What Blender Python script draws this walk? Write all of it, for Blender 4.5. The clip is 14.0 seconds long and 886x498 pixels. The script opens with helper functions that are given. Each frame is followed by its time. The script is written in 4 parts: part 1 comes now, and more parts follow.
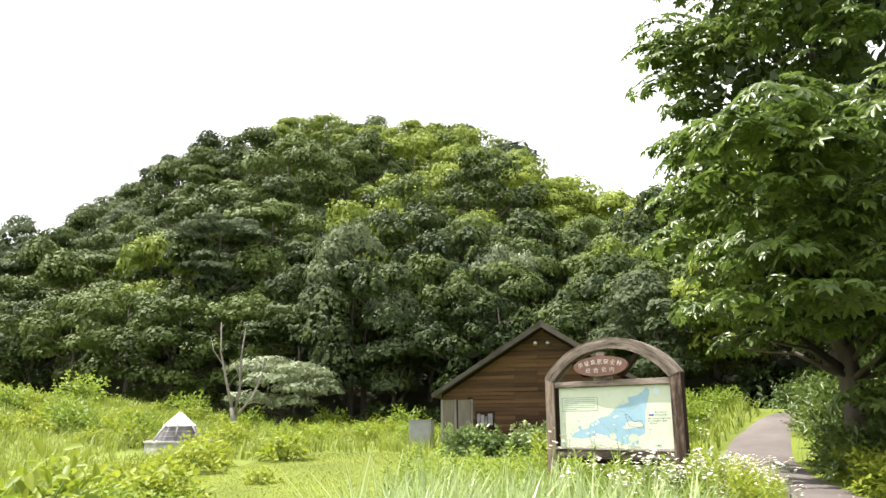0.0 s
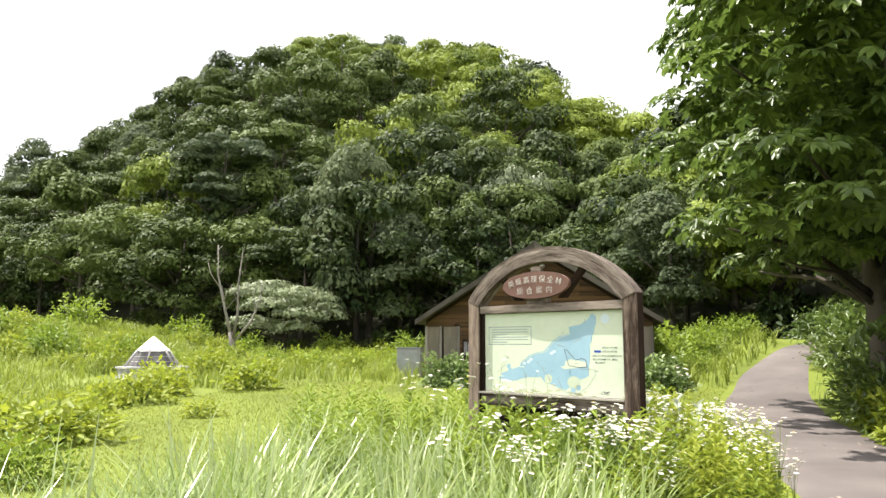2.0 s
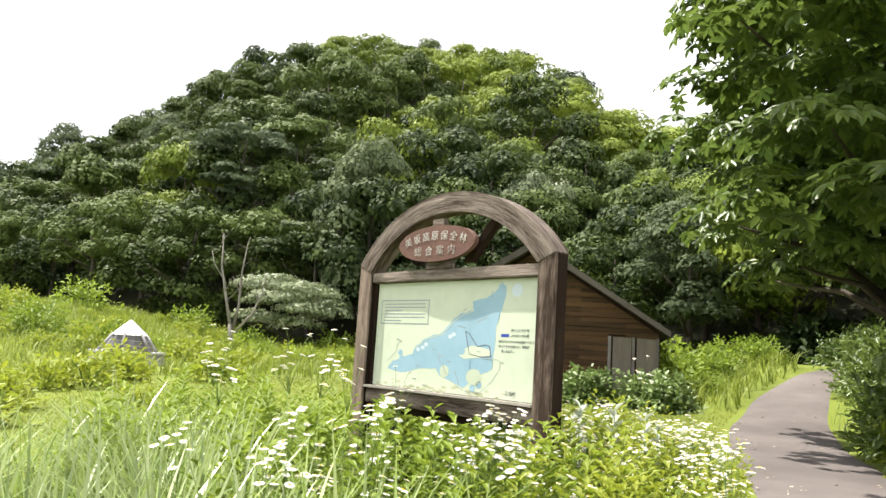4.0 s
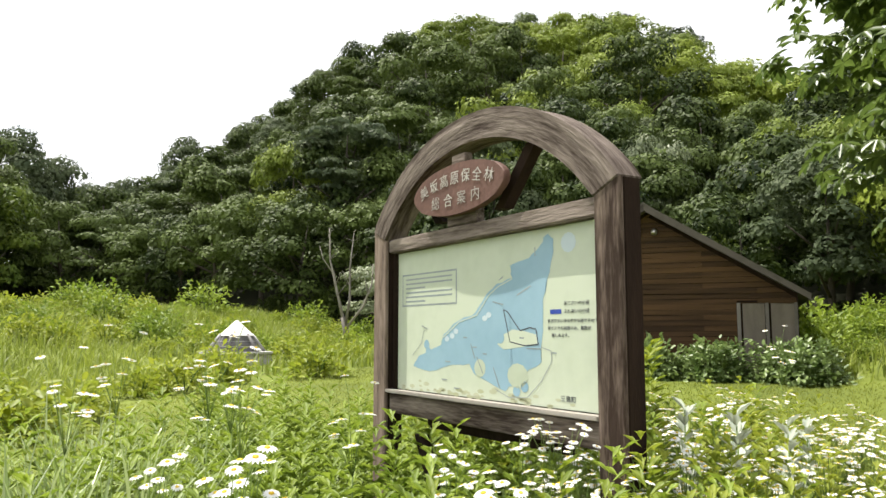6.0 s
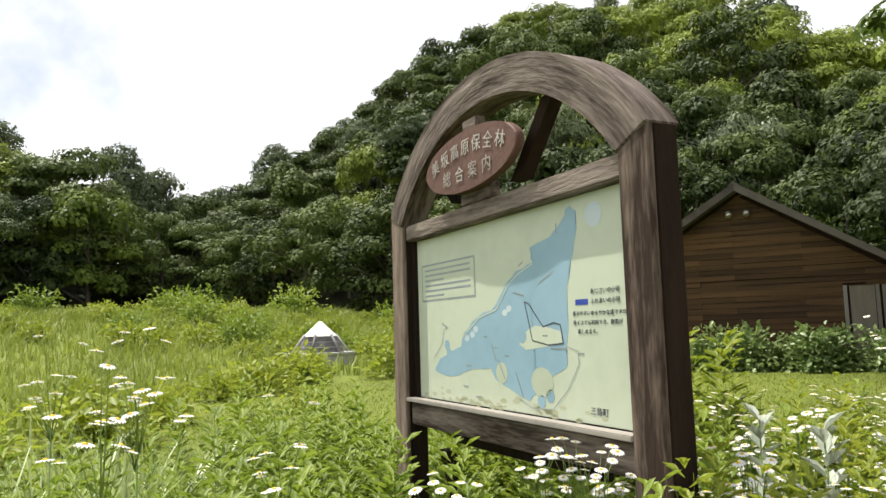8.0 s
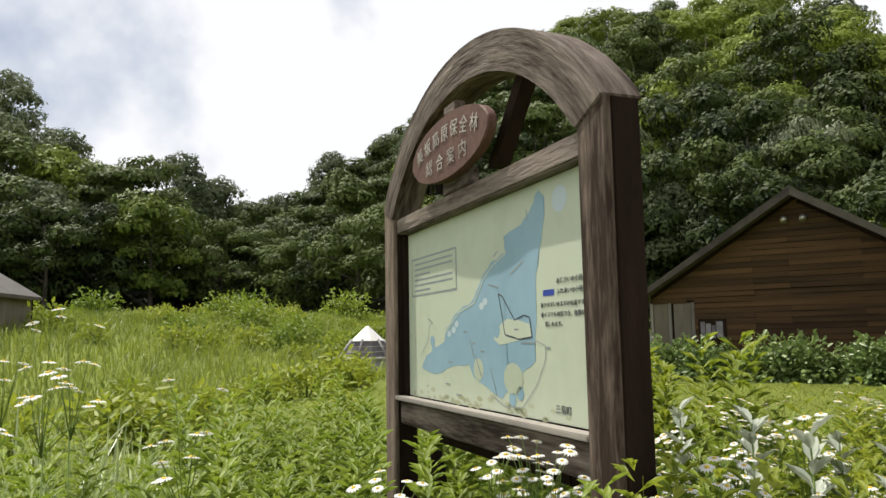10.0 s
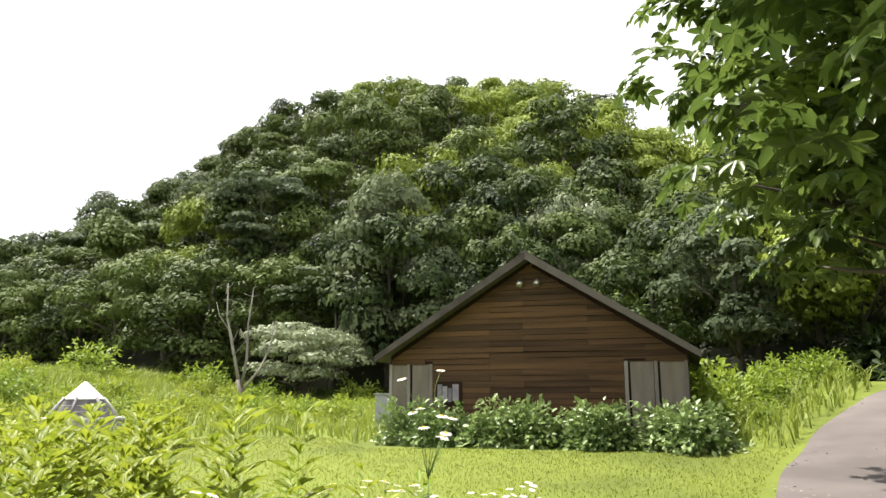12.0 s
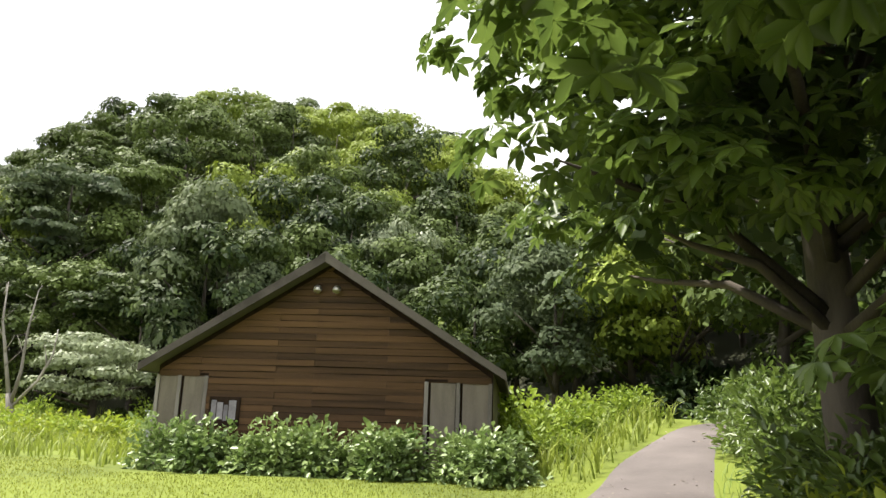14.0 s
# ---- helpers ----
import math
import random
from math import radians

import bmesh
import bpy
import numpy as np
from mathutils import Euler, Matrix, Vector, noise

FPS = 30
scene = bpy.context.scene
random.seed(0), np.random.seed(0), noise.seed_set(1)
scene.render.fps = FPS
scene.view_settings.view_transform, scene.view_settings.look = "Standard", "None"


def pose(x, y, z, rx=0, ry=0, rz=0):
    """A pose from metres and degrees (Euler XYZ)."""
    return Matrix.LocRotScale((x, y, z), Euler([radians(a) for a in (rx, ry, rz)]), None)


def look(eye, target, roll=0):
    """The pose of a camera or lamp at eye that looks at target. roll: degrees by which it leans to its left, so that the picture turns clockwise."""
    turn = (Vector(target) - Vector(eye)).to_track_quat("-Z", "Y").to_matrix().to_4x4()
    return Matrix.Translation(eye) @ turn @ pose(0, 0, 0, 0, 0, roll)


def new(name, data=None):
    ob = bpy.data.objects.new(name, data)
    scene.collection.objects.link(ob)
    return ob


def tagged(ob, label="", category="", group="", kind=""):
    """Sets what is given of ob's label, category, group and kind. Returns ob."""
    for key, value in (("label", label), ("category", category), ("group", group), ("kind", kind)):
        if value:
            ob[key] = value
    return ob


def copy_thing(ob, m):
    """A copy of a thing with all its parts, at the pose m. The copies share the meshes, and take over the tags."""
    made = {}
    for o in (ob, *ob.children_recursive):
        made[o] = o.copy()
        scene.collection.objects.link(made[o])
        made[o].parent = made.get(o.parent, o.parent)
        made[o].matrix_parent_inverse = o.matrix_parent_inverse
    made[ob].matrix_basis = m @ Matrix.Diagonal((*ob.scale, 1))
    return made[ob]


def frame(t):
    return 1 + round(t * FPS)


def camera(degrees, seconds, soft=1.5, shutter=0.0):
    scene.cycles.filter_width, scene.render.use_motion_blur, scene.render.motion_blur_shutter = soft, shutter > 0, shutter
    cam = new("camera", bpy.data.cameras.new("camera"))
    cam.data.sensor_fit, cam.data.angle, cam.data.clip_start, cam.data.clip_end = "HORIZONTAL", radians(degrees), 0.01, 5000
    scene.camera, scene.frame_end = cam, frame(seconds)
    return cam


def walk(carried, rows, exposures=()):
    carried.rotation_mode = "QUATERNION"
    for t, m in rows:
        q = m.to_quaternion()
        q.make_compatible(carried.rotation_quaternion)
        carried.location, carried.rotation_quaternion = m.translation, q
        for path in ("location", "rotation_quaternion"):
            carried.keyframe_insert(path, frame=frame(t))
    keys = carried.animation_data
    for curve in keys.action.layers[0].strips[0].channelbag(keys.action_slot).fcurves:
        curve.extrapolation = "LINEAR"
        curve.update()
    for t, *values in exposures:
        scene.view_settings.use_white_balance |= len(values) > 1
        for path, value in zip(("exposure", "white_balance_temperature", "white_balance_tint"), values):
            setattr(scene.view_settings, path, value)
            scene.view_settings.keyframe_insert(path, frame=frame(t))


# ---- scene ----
cam = camera(60.4, 14.0)
PATH = [
    (0, (0.518, -0.94, 1.681), (0.399, 1.008, 2.119), -0.5),
    (0.5, (0.792, -0.205, 1.8), (0.749, 1.757, 2.185), 1.2),
    (1, (1.167, 0.595, 1.793), (1.083, 2.57, 2.096), 1.0),
    (1.5, (1.497, 1.27, 1.792), (1.403, 3.244, 2.101), 2.3),
    (2, (1.811, 1.924, 1.773), (1.619, 3.899, 2.024), 0.1),
    (4.3, (2.832, 4.363, 1.563), (2.555, 6.325, 1.836), 4.0),
    (4.5, (2.839, 4.559, 1.566), (2.523, 6.525, 1.752), 2.8),
    (5, (2.924, 4.998, 1.633), (2.517, 6.949, 1.804), -0.4),
    (5.5, (2.956, 5.441, 1.615), (2.49, 7.374, 1.828), 0.3),
    (6, (3.035, 5.792, 1.625), (2.471, 7.698, 1.844), 0.0),
    (6.5, (3.073, 6.061, 1.622), (2.47, 7.953, 1.859), -1.5),
    (7, (3.111, 6.249, 1.622), (2.448, 8.124, 1.832), -3.1),
    (7.2, (3.131, 6.307, 1.647), (2.413, 8.162, 1.852), -2.7),
    (9.5, (3.273, 6.702, 1.586), (2.429, 8.501, 1.808), -1.0),
    (10, (3.409, 6.783, 1.574), (2.493, 8.546, 1.807), -1.0),
    (10.5, (3.74, 7.071, 1.558), (3.058, 8.925, 1.872), -0.9),
    (11, (4.085, 7.113, 1.453), (3.577, 9.019, 1.784), -0.6),
    (11.5, (4.129, 7.491, 1.514), (3.687, 9.402, 1.907), -0.5),
    (12, (4.346, 8.489, 1.577), (3.944, 10.411, 1.958), -0.1),
    (12.5, (4.552, 9.282, 1.606), (4.101, 11.197, 1.96), 1.7),
    (13, (4.696, 10.212, 1.561), (4.359, 12.153, 1.903), 1.3),
    (13.5, (4.857, 10.649, 1.579), (4.513, 12.58, 1.968), 4.2),
    (14, (5.11, 10.86, 1.314), (5.114, 12.803, 1.786), 2.0),
]
EXPOSURES = [(0, 1.27), (0.9, 1.12), (2, 1.15), (4.5, 1.05), (6, 0.72), (7, 0.58), (9.3, 0.3), (10.4, 0.1), (10.9, 0.1), (11.4, 0.75), (12, 1.07), (14, 1.12)]
walk(cam, [(t, look(eye, target, roll)) for t, eye, target, roll in PATH], EXPOSURES)

# ---- world, sun ----
SUN_EL, SUN_AZ = radians(64), radians(-74)          # height; compass angle, right of +y
world = bpy.data.worlds.new("world")
scene.world = world
world.use_nodes = True
wn, wl = world.node_tree.nodes, world.node_tree.links
sky = wn.new("ShaderNodeTexSky")
sky.sky_type, sky.sun_disc = "NISHITA", False
sky.sun_elevation, sky.sun_rotation = SUN_EL, SUN_AZ
sky.air_density, sky.dust_density = 1.0, 2.0
wco = wn.new("ShaderNodeTexCoord")
wno = wn.new("ShaderNodeTexNoise")
wno.inputs["Scale"].default_value, wno.inputs["Detail"].default_value = 2.6, 6
wra = wn.new("ShaderNodeValToRGB")
wra.color_ramp.elements[0].position, wra.color_ramp.elements[1].position = 0.28, 0.42
wmi = wn.new("ShaderNodeMix")
wmi.data_type = "RGBA"
wmi.inputs["B"].default_value = (10.6, 10.7, 11.0, 1)
wl.new(wco.outputs["Generated"], wno.inputs["Vector"])
wl.new(wno.outputs["Fac"], wra.inputs["Fac"])
wl.new(wra.outputs["Color"], wmi.inputs["Factor"])
wl.new(sky.outputs["Color"], wmi.inputs["A"])
wl.new(wmi.outputs["Result"], wn["Background"].inputs["Color"])
wn["Background"].inputs["Strength"].default_value = 0.085
sun = new("sun", bpy.data.lights.new("sun", "SUN"))
sun.data.energy, sun.data.angle, sun.data.color = 5.0, radians(0.6), (1.0, 0.95, 0.86)
sd = Vector((math.sin(SUN_AZ) * math.cos(SUN_EL), math.cos(SUN_AZ) * math.cos(SUN_EL), math.sin(SUN_EL)))
sun.matrix_world = look(sd * 60, (0, 0, 0))

# ---- materials ----


def mat(name, a, b, rough=0.8, scale=6.0, bump=0.0, fine=60.0, metal=0.0, translucent=0.0, island=0.0, stretch=(1, 1, 1), spec=0.3, contrast=1.0, polar=None):
    """Two tones mixed by noise at two scales, with fine relief; translucent: share of light let through (leaves)."""
    m = bpy.data.materials.new(name)
    m.use_nodes = True
    n, l = m.node_tree.nodes, m.node_tree.links
    p = n["Principled BSDF"]
    p.inputs["Roughness"].default_value, p.inputs["Metallic"].default_value = rough, metal
    p.inputs["Specular IOR Level"].default_value = spec
    co, mp = n.new("ShaderNodeTexCoord"), n.new("ShaderNodeMapping")
    mp.inputs["Scale"].default_value = stretch
    if polar:       # grain that follows a ring about (x, z)
        sx, cb = n.new("ShaderNodeSeparateXYZ"), n.new("ShaderNodeCombineXYZ")
        l.new(co.outputs["Object"], sx.inputs[0])
        ops = []
        for op, va, vb in (("SUBTRACT", sx.outputs[0], polar[0]), ("SUBTRACT", sx.outputs[2], polar[1])):
            o = n.new("ShaderNodeMath")
            o.operation = op
            l.new(va, o.inputs[0])
            o.inputs[1].default_value = vb
            ops.append(o)
        at, ln, cq = n.new("ShaderNodeMath"), n.new("ShaderNodeVectorMath"), n.new("ShaderNodeCombineXYZ")
        at.operation, ln.operation = "ARCTAN2", "LENGTH"
        l.new(ops[0].outputs[0], at.inputs[0])
        l.new(ops[1].outputs[0], at.inputs[1])
        l.new(ops[0].outputs[0], cq.inputs[0])
        l.new(ops[1].outputs[0], cq.inputs[2])
        l.new(cq.outputs[0], ln.inputs[0])
        l.new(at.outputs[0], cb.inputs[0])
        l.new(sx.outputs[1], cb.inputs[1])
        l.new(ln.outputs["Value"], cb.inputs[2])
        l.new(cb.outputs[0], mp.inputs["Vector"])
    else:
        l.new(co.outputs["Object"], mp.inputs["Vector"])
    n1, n2 = n.new("ShaderNodeTexNoise"), n.new("ShaderNodeTexNoise")
    n1.inputs["Scale"].default_value, n2.inputs["Scale"].default_value = scale, fine
    n1.inputs["Detail"].default_value = 5
    l.new(mp.outputs["Vector"], n1.inputs["Vector"])
    l.new(mp.outputs["Vector"], n2.inputs["Vector"])
    s = n.new("ShaderNodeMath")
    s.operation = "MULTIPLY_ADD"
    l.new(n2.outputs["Fac"], s.inputs[0])
    s.inputs[1].default_value = 0.45
    l.new(n1.outputs["Fac"], s.inputs[2])
    ge, oi = n.new("ShaderNodeNewGeometry"), n.new("ShaderNodeObjectInfo")
    s2 = n.new("ShaderNodeMath")
    s2.operation = "MULTIPLY_ADD"
    l.new(ge.outputs["Random Per Island"], s2.inputs[0])
    s2.inputs[1].default_value = island
    l.new(s.outputs[0], s2.inputs[2])
    s3 = n.new("ShaderNodeMath")
    s3.operation = "MULTIPLY_ADD"
    l.new(oi.outputs["Random"], s3.inputs[0])
    s3.inputs[1].default_value = 0.5
    l.new(s2.outputs[0], s3.inputs[2])
    mr = n.new("ShaderNodeMapRange")
    mr.inputs["From Min"].default_value, mr.inputs["From Max"].default_value = 0.92 + island * .5 - (.3 + island * .3) / contrast, 0.92 + island * .5 + (.3 + island * .3) / contrast
    l.new(s3.outputs[0], mr.inputs["Value"])
    mx = n.new("ShaderNodeMix")
    mx.data_type = "RGBA"
    mx.inputs["A"].default_value, mx.inputs["B"].default_value = (*a, 1), (*b, 1)
    l.new(mr.outputs["Result"], mx.inputs["Factor"])
    l.new(mx.outputs["Result"], p.inputs["Base Color"])
    if bump:
        bu = n.new("ShaderNodeBump")
        bu.inputs["Strength"].default_value, bu.inputs["Distance"].default_value = bump, 0.01
        l.new(s.outputs[0], bu.inputs["Height"])
        l.new(bu.outputs["Normal"], p.inputs["Normal"])
    if translucent:
        tr, ms = n.new("ShaderNodeBsdfTranslucent"), n.new("ShaderNodeMixShader")
        l.new(mx.outputs["Result"], tr.inputs["Color"])
        ms.inputs[0].default_value = translucent
        l.new(p.outputs[0], ms.inputs[1])
        l.new(tr.outputs[0], ms.inputs[2])
        l.new(ms.outputs[0], n["Material Output"].inputs["Surface"])
    return m


M_GROUND = mat("meadow_ground", (0.058, 0.078, 0.012), (0.135, 0.168, 0.021), 0.95, 0.3, 0.5, 14, contrast=1.5)
# Forest floor kept very dark, so gaps between crowns read as shade.
M_FLOOR = mat("forest_floor_shade", (0.012, 0.016, 0.006), (0.03, 0.032, 0.014), 0.95, 0.4, 0.5, 6)
M_ROAD = mat("asphalt", (0.10, 0.085, 0.08), (0.20, 0.172, 0.16), 0.9, 0.5, 0.5, 110)
M_GRAVEL = mat("pale_litter", (0.2, 0.16, 0.11), (0.42, 0.36, 0.3), 0.95, 5, 0.4, 60)
M_GRASS = mat("tall_grass", (0.07, 0.125, 0.02), (0.27, 0.35, 0.085), 0.36, 0.5, 0, 5, translucent=0.35, island=0.8, spec=0.55)
M_MEADOW = mat("meadow_grass", (0.12, 0.165, 0.022), (0.31, 0.36, 0.06), 0.5, 0.3, 0, 5, translucent=0.35, island=0.8)
# Paler copy of the grass colour that stands for sheen on blades.
M_SHEEN = mat("grass_sheen_tone", (0.20, 0.27, 0.09), (0.38, 0.44, 0.20), 0.3, 0.5, 0, 5, translucent=0.35, island=0.8, spec=0.7)
M_SILVER = mat("silvery_leaf", (0.34, 0.38, 0.30), (0.56, 0.6, 0.5), 0.5, 4, 0, 30, translucent=0.2)
M_LAWN = mat("short_grass", (0.075, 0.093, 0.010), (0.225, 0.257, 0.027), 0.6, 0.16, 0, 5, contrast=1.7, translucent=0.35, island=0.6)
M_WEED = mat("weed_leaves", (0.10, 0.165, 0.015), (0.28, 0.36, 0.045), 0.5, 0.7, 0, 9, translucent=0.4, island=0.8)
M_YELLOW = mat("yellow_green_leaves", (0.16, 0.22, 0.02), (0.32, 0.36, 0.04), 0.5, 0.7, 0, 9, translucent=0.45, island=0.8)
M_HEDGE = mat("hedge_leaves", (0.09, 0.15, 0.035), (0.27, 0.35, 0.12), 0.42, 1.5, 0, 9, translucent=0.3, island=0.9, spec=0.5)
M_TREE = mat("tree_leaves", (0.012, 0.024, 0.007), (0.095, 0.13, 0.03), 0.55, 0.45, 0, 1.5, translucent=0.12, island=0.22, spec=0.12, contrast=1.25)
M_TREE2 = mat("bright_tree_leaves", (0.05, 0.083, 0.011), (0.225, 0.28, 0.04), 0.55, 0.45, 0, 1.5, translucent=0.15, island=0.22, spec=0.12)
# Grey-green leaf tone, which also stands for haze on far trees.
M_GREYLEAF_HAZE = mat("grey_green_leaves_haze", (0.05, 0.072, 0.036), (0.14, 0.17, 0.08), 0.6, 0.45, 0, 1.5, translucent=0.25, island=0.25, spec=0.12)
M_PALE = mat("pale_tree_leaves", (0.11, 0.14, 0.07), (0.29, 0.33, 0.18), 0.5, 0.25, 0, 1.5, translucent=0.25, island=0.6)
M_BIG = mat("broad_leaves", (0.03, 0.06, 0.013), (0.15, 0.21, 0.042), 0.36, 0.5, 0, 3, translucent=0.42, island=0.5, spec=0.5)
# Darker copy of the broad leaves; crown shade is in its colour.
M_INNER_SHADE = mat("inner_leaves_shade", (0.02, 0.036, 0.008), (0.06, 0.09, 0.018), 0.6, 0.5, 0, 3, translucent=0.2, island=0.6)
M_BARK = mat("bark", (0.035, 0.028, 0.022), (0.09, 0.075, 0.06), 0.9, 3, 0.8, 40, stretch=(1, 1, 0.25))
M_DEAD = mat("bare_wood", (0.13, 0.118, 0.10), (0.30, 0.275, 0.24), 0.85, 2, 0.5, 30, stretch=(1, 1, 0.2))
M_STEM = mat("stem", (0.09, 0.15, 0.03), (0.18, 0.25, 0.06), 0.6, 3, 0, 30)
M_TIMBER = mat("weathered_timber", (0.045, 0.031, 0.024), (0.29, 0.24, 0.205), 0.9, 5, 1.0, 26, stretch=(0.4, 3, 3), contrast=1.3, spec=.15)
M_ARCH = mat("weathered_curved_timber", (0.045, 0.031, 0.024), (0.29, 0.24, 0.205), 0.9, 5, 1.0, 26, stretch=(0.5, 3, 3), contrast=1.25, spec=.15, polar=(0.9, 1.586))
M_LETTER = mat("faded_lettering", (0.3, 0.27, 0.24), (0.48, 0.45, 0.41), 0.7, 30, 0, 90)
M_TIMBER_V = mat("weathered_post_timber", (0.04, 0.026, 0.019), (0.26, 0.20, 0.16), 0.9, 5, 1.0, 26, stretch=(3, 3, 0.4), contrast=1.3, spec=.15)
# Dark wood; on the board's posts this tone stands for side shade.
M_DARKWOOD_SHADE = mat("dark_and_shaded_timber", (0.010, 0.0065, 0.005), (0.03, 0.019, 0.013), 0.9, 4, 0.5, 50, stretch=(3, 3, 0.4), spec=.08)
M_PLAQUE = mat("red_brown_plaque", (0.075, 0.036, 0.027), (0.15, 0.08, 0.062), 0.7, 5, 0.4, 40)
M_BOARD = mat("cream_board", (0.45, 0.50, 0.38), (0.55, 0.60, 0.47), 0.45, 1.5, 0, 12)
M_BOARDLOW = mat("stained_board_edge", (0.38, 0.40, 0.24), (0.46, 0.48, 0.33), 0.5, 3, 0, 12)
M_LAKE = mat("blue_print", (0.22, 0.36, 0.45), (0.29, 0.44, 0.53), 0.45, 3, 0, 14)
M_PALEBLUE = mat("pale_blue_print", (0.46, 0.56, 0.62), (0.56, 0.64, 0.66), 0.45, 3, 0, 14)
M_INK = mat("dark_ink", (0.05, 0.055, 0.07), (0.09, 0.095, 0.11), 0.5, 20, 0, 80)
M_GREYINK = mat("grey_ink", (0.22, 0.26, 0.27), (0.32, 0.35, 0.35), 0.5, 20, 0, 80)
M_BLUEINK = mat("blue_ink", (0.03, 0.06, 0.32), (0.05, 0.09, 0.42), 0.5, 20, 0, 80)
M_SIDING = mat("brown_siding", (0.018, 0.0098, 0.0045), (0.118, 0.063, 0.025), 0.8, 1.3, 0.9, 36, stretch=(0.3, 2, 6), contrast=.72)
M_BATTEN = mat("greyed_batten", (0.13, 0.115, 0.10), (0.26, 0.235, 0.21), 0.85, 3, 0.4, 30, stretch=(3, 3, .4))
M_SIDING2 = mat("grey_brown_panel", (0.10, 0.085, 0.065), (0.20, 0.172, 0.14), 0.8, 1.5, 0.5, 36, stretch=(3, 3, 0.5))
M_FASCIA = mat("roof_fascia", (0.05, 0.042, 0.036), (0.12, 0.103, 0.09), 0.8, 3, 0.5, 30)
M_ROOF = mat("roof_sheet", (0.05, 0.045, 0.042), (0.11, 0.10, 0.09), 0.7, 2, 0.4, 20)
M_METAL = mat("vent_metal", (0.4, 0.38, 0.35), (0.6, 0.58, 0.54), 0.4, 10, 0, 60, metal=0.7)
M_CABINET = mat("grey_painted_metal", (0.22, 0.23, 0.24), (0.32, 0.33, 0.34), 0.5, 3, 0.1, 40)
M_PAPER = mat("faded_paper", (0.13, 0.12, 0.13), (0.28, 0.26, 0.275), 0.8, 6, 0, 40)
M_STONE = mat("grey_stone", (0.24, 0.235, 0.24), (0.45, 0.44, 0.43), 0.9, 3, 0.7, 40)
M_DARKSTONE = mat("dark_slate", (0.09, 0.085, 0.09), (0.2, 0.19, 0.19), 0.85, 4, 0.7, 40)
M_WHITECAP = mat("white_render", (0.66, 0.65, 0.63), (0.82, 0.81, 0.79), 0.8, 4, 0.3, 50)
M_PETAL = mat("white_petal", (0.72, 0.72, 0.7), (0.84, 0.84, 0.82), 0.7, 20, 0, 60, translucent=0.25)
M_EYE = mat("yellow_disc", (0.55, 0.38, 0.03), (0.7, 0.5, 0.05), 0.8, 60, 0.4, 200)

# ---- mesh helpers ----
rng = np.random.default_rng(7)


def empty(name, m, label="", category="", group="", kind=""):
    ob = new(name)
    ob.matrix_world = m
    return tagged(ob, label, category, group, kind)


def link_mesh(name, me, material, parent=None, label=""):
    me.materials.append(material)
    ob = new(name, me)
    if parent:
        ob.parent = parent
    return tagged(ob, label)


def part(name, bm, material, parent, label=""):
    me = bpy.data.meshes.new(name)
    bm.to_mesh(me)
    bm.free()
    return link_mesh(name, me, material, parent, label)


def from_arrays(name, verts, faces, material, parent=None, label="", smooth=False):
    me = bpy.data.meshes.new(name)
    verts, faces = np.asarray(verts, np.float32), np.asarray(faces, np.int32)
    me.vertices.add(len(verts))
    me.vertices.foreach_set("co", verts.ravel())
    k = faces.shape[1]
    me.loops.add(faces.size)
    me.loops.foreach_set("vertex_index", faces.ravel())
    me.polygons.add(len(faces))
    me.polygons.foreach_set("loop_start", np.arange(len(faces), dtype=np.int32) * k)
    me.polygons.foreach_set("loop_total", np.full(len(faces), k, np.int32))
    if smooth:
        me.polygons.foreach_set("use_smooth", np.ones(len(faces), bool))
    me.update()
    me.validate()
    return link_mesh(name, me, material, parent, label)


def box(x0, y0, z0, x1, y1, z1, bevel=0.0, bm=None):
    """A block between two corners with softened edges, added to bm."""
    bm = bm or bmesh.new()
    vs = [bm.verts.new((x, y, z)) for x in (x0, x1) for y in (y0, y1) for z in (z0, z1)]
    fs = [bm.faces.new([vs[i] for i in q]) for q in ((0, 1, 3, 2), (4, 6, 7, 5), (0, 4, 5, 1), (2, 3, 7, 6), (0, 2, 6, 4), (1, 5, 7, 3))]
    if bevel:
        bmesh.ops.bevel(bm, geom=list({e for f in fs for e in f.edges}), offset=bevel, segments=2, affect="EDGES")
    bmesh.ops.recalc_face_normals(bm, faces=bm.faces)
    return bm


def prism(outline, y0, y1, bm=None, bevel=0.0):
    """An outline in x and z drawn through y0 to y1."""
    bm = bm or bmesh.new()
    a = [bm.verts.new((x, y0, z)) for x, z in outline]
    b = [bm.verts.new((x, y1, z)) for x, z in outline]
    k = len(a)
    fs = [bm.faces.new(a), bm.faces.new(b[::-1])] + [bm.faces.new((a[i], b[i], b[(i + 1) % k], a[(i + 1) % k])) for i in range(k)]
    if bevel:
        bmesh.ops.bevel(bm, geom=list({e for f in fs for e in f.edges}), offset=bevel, segments=1, affect="EDGES")
    bmesh.ops.recalc_face_normals(bm, faces=bm.faces)
    return bm


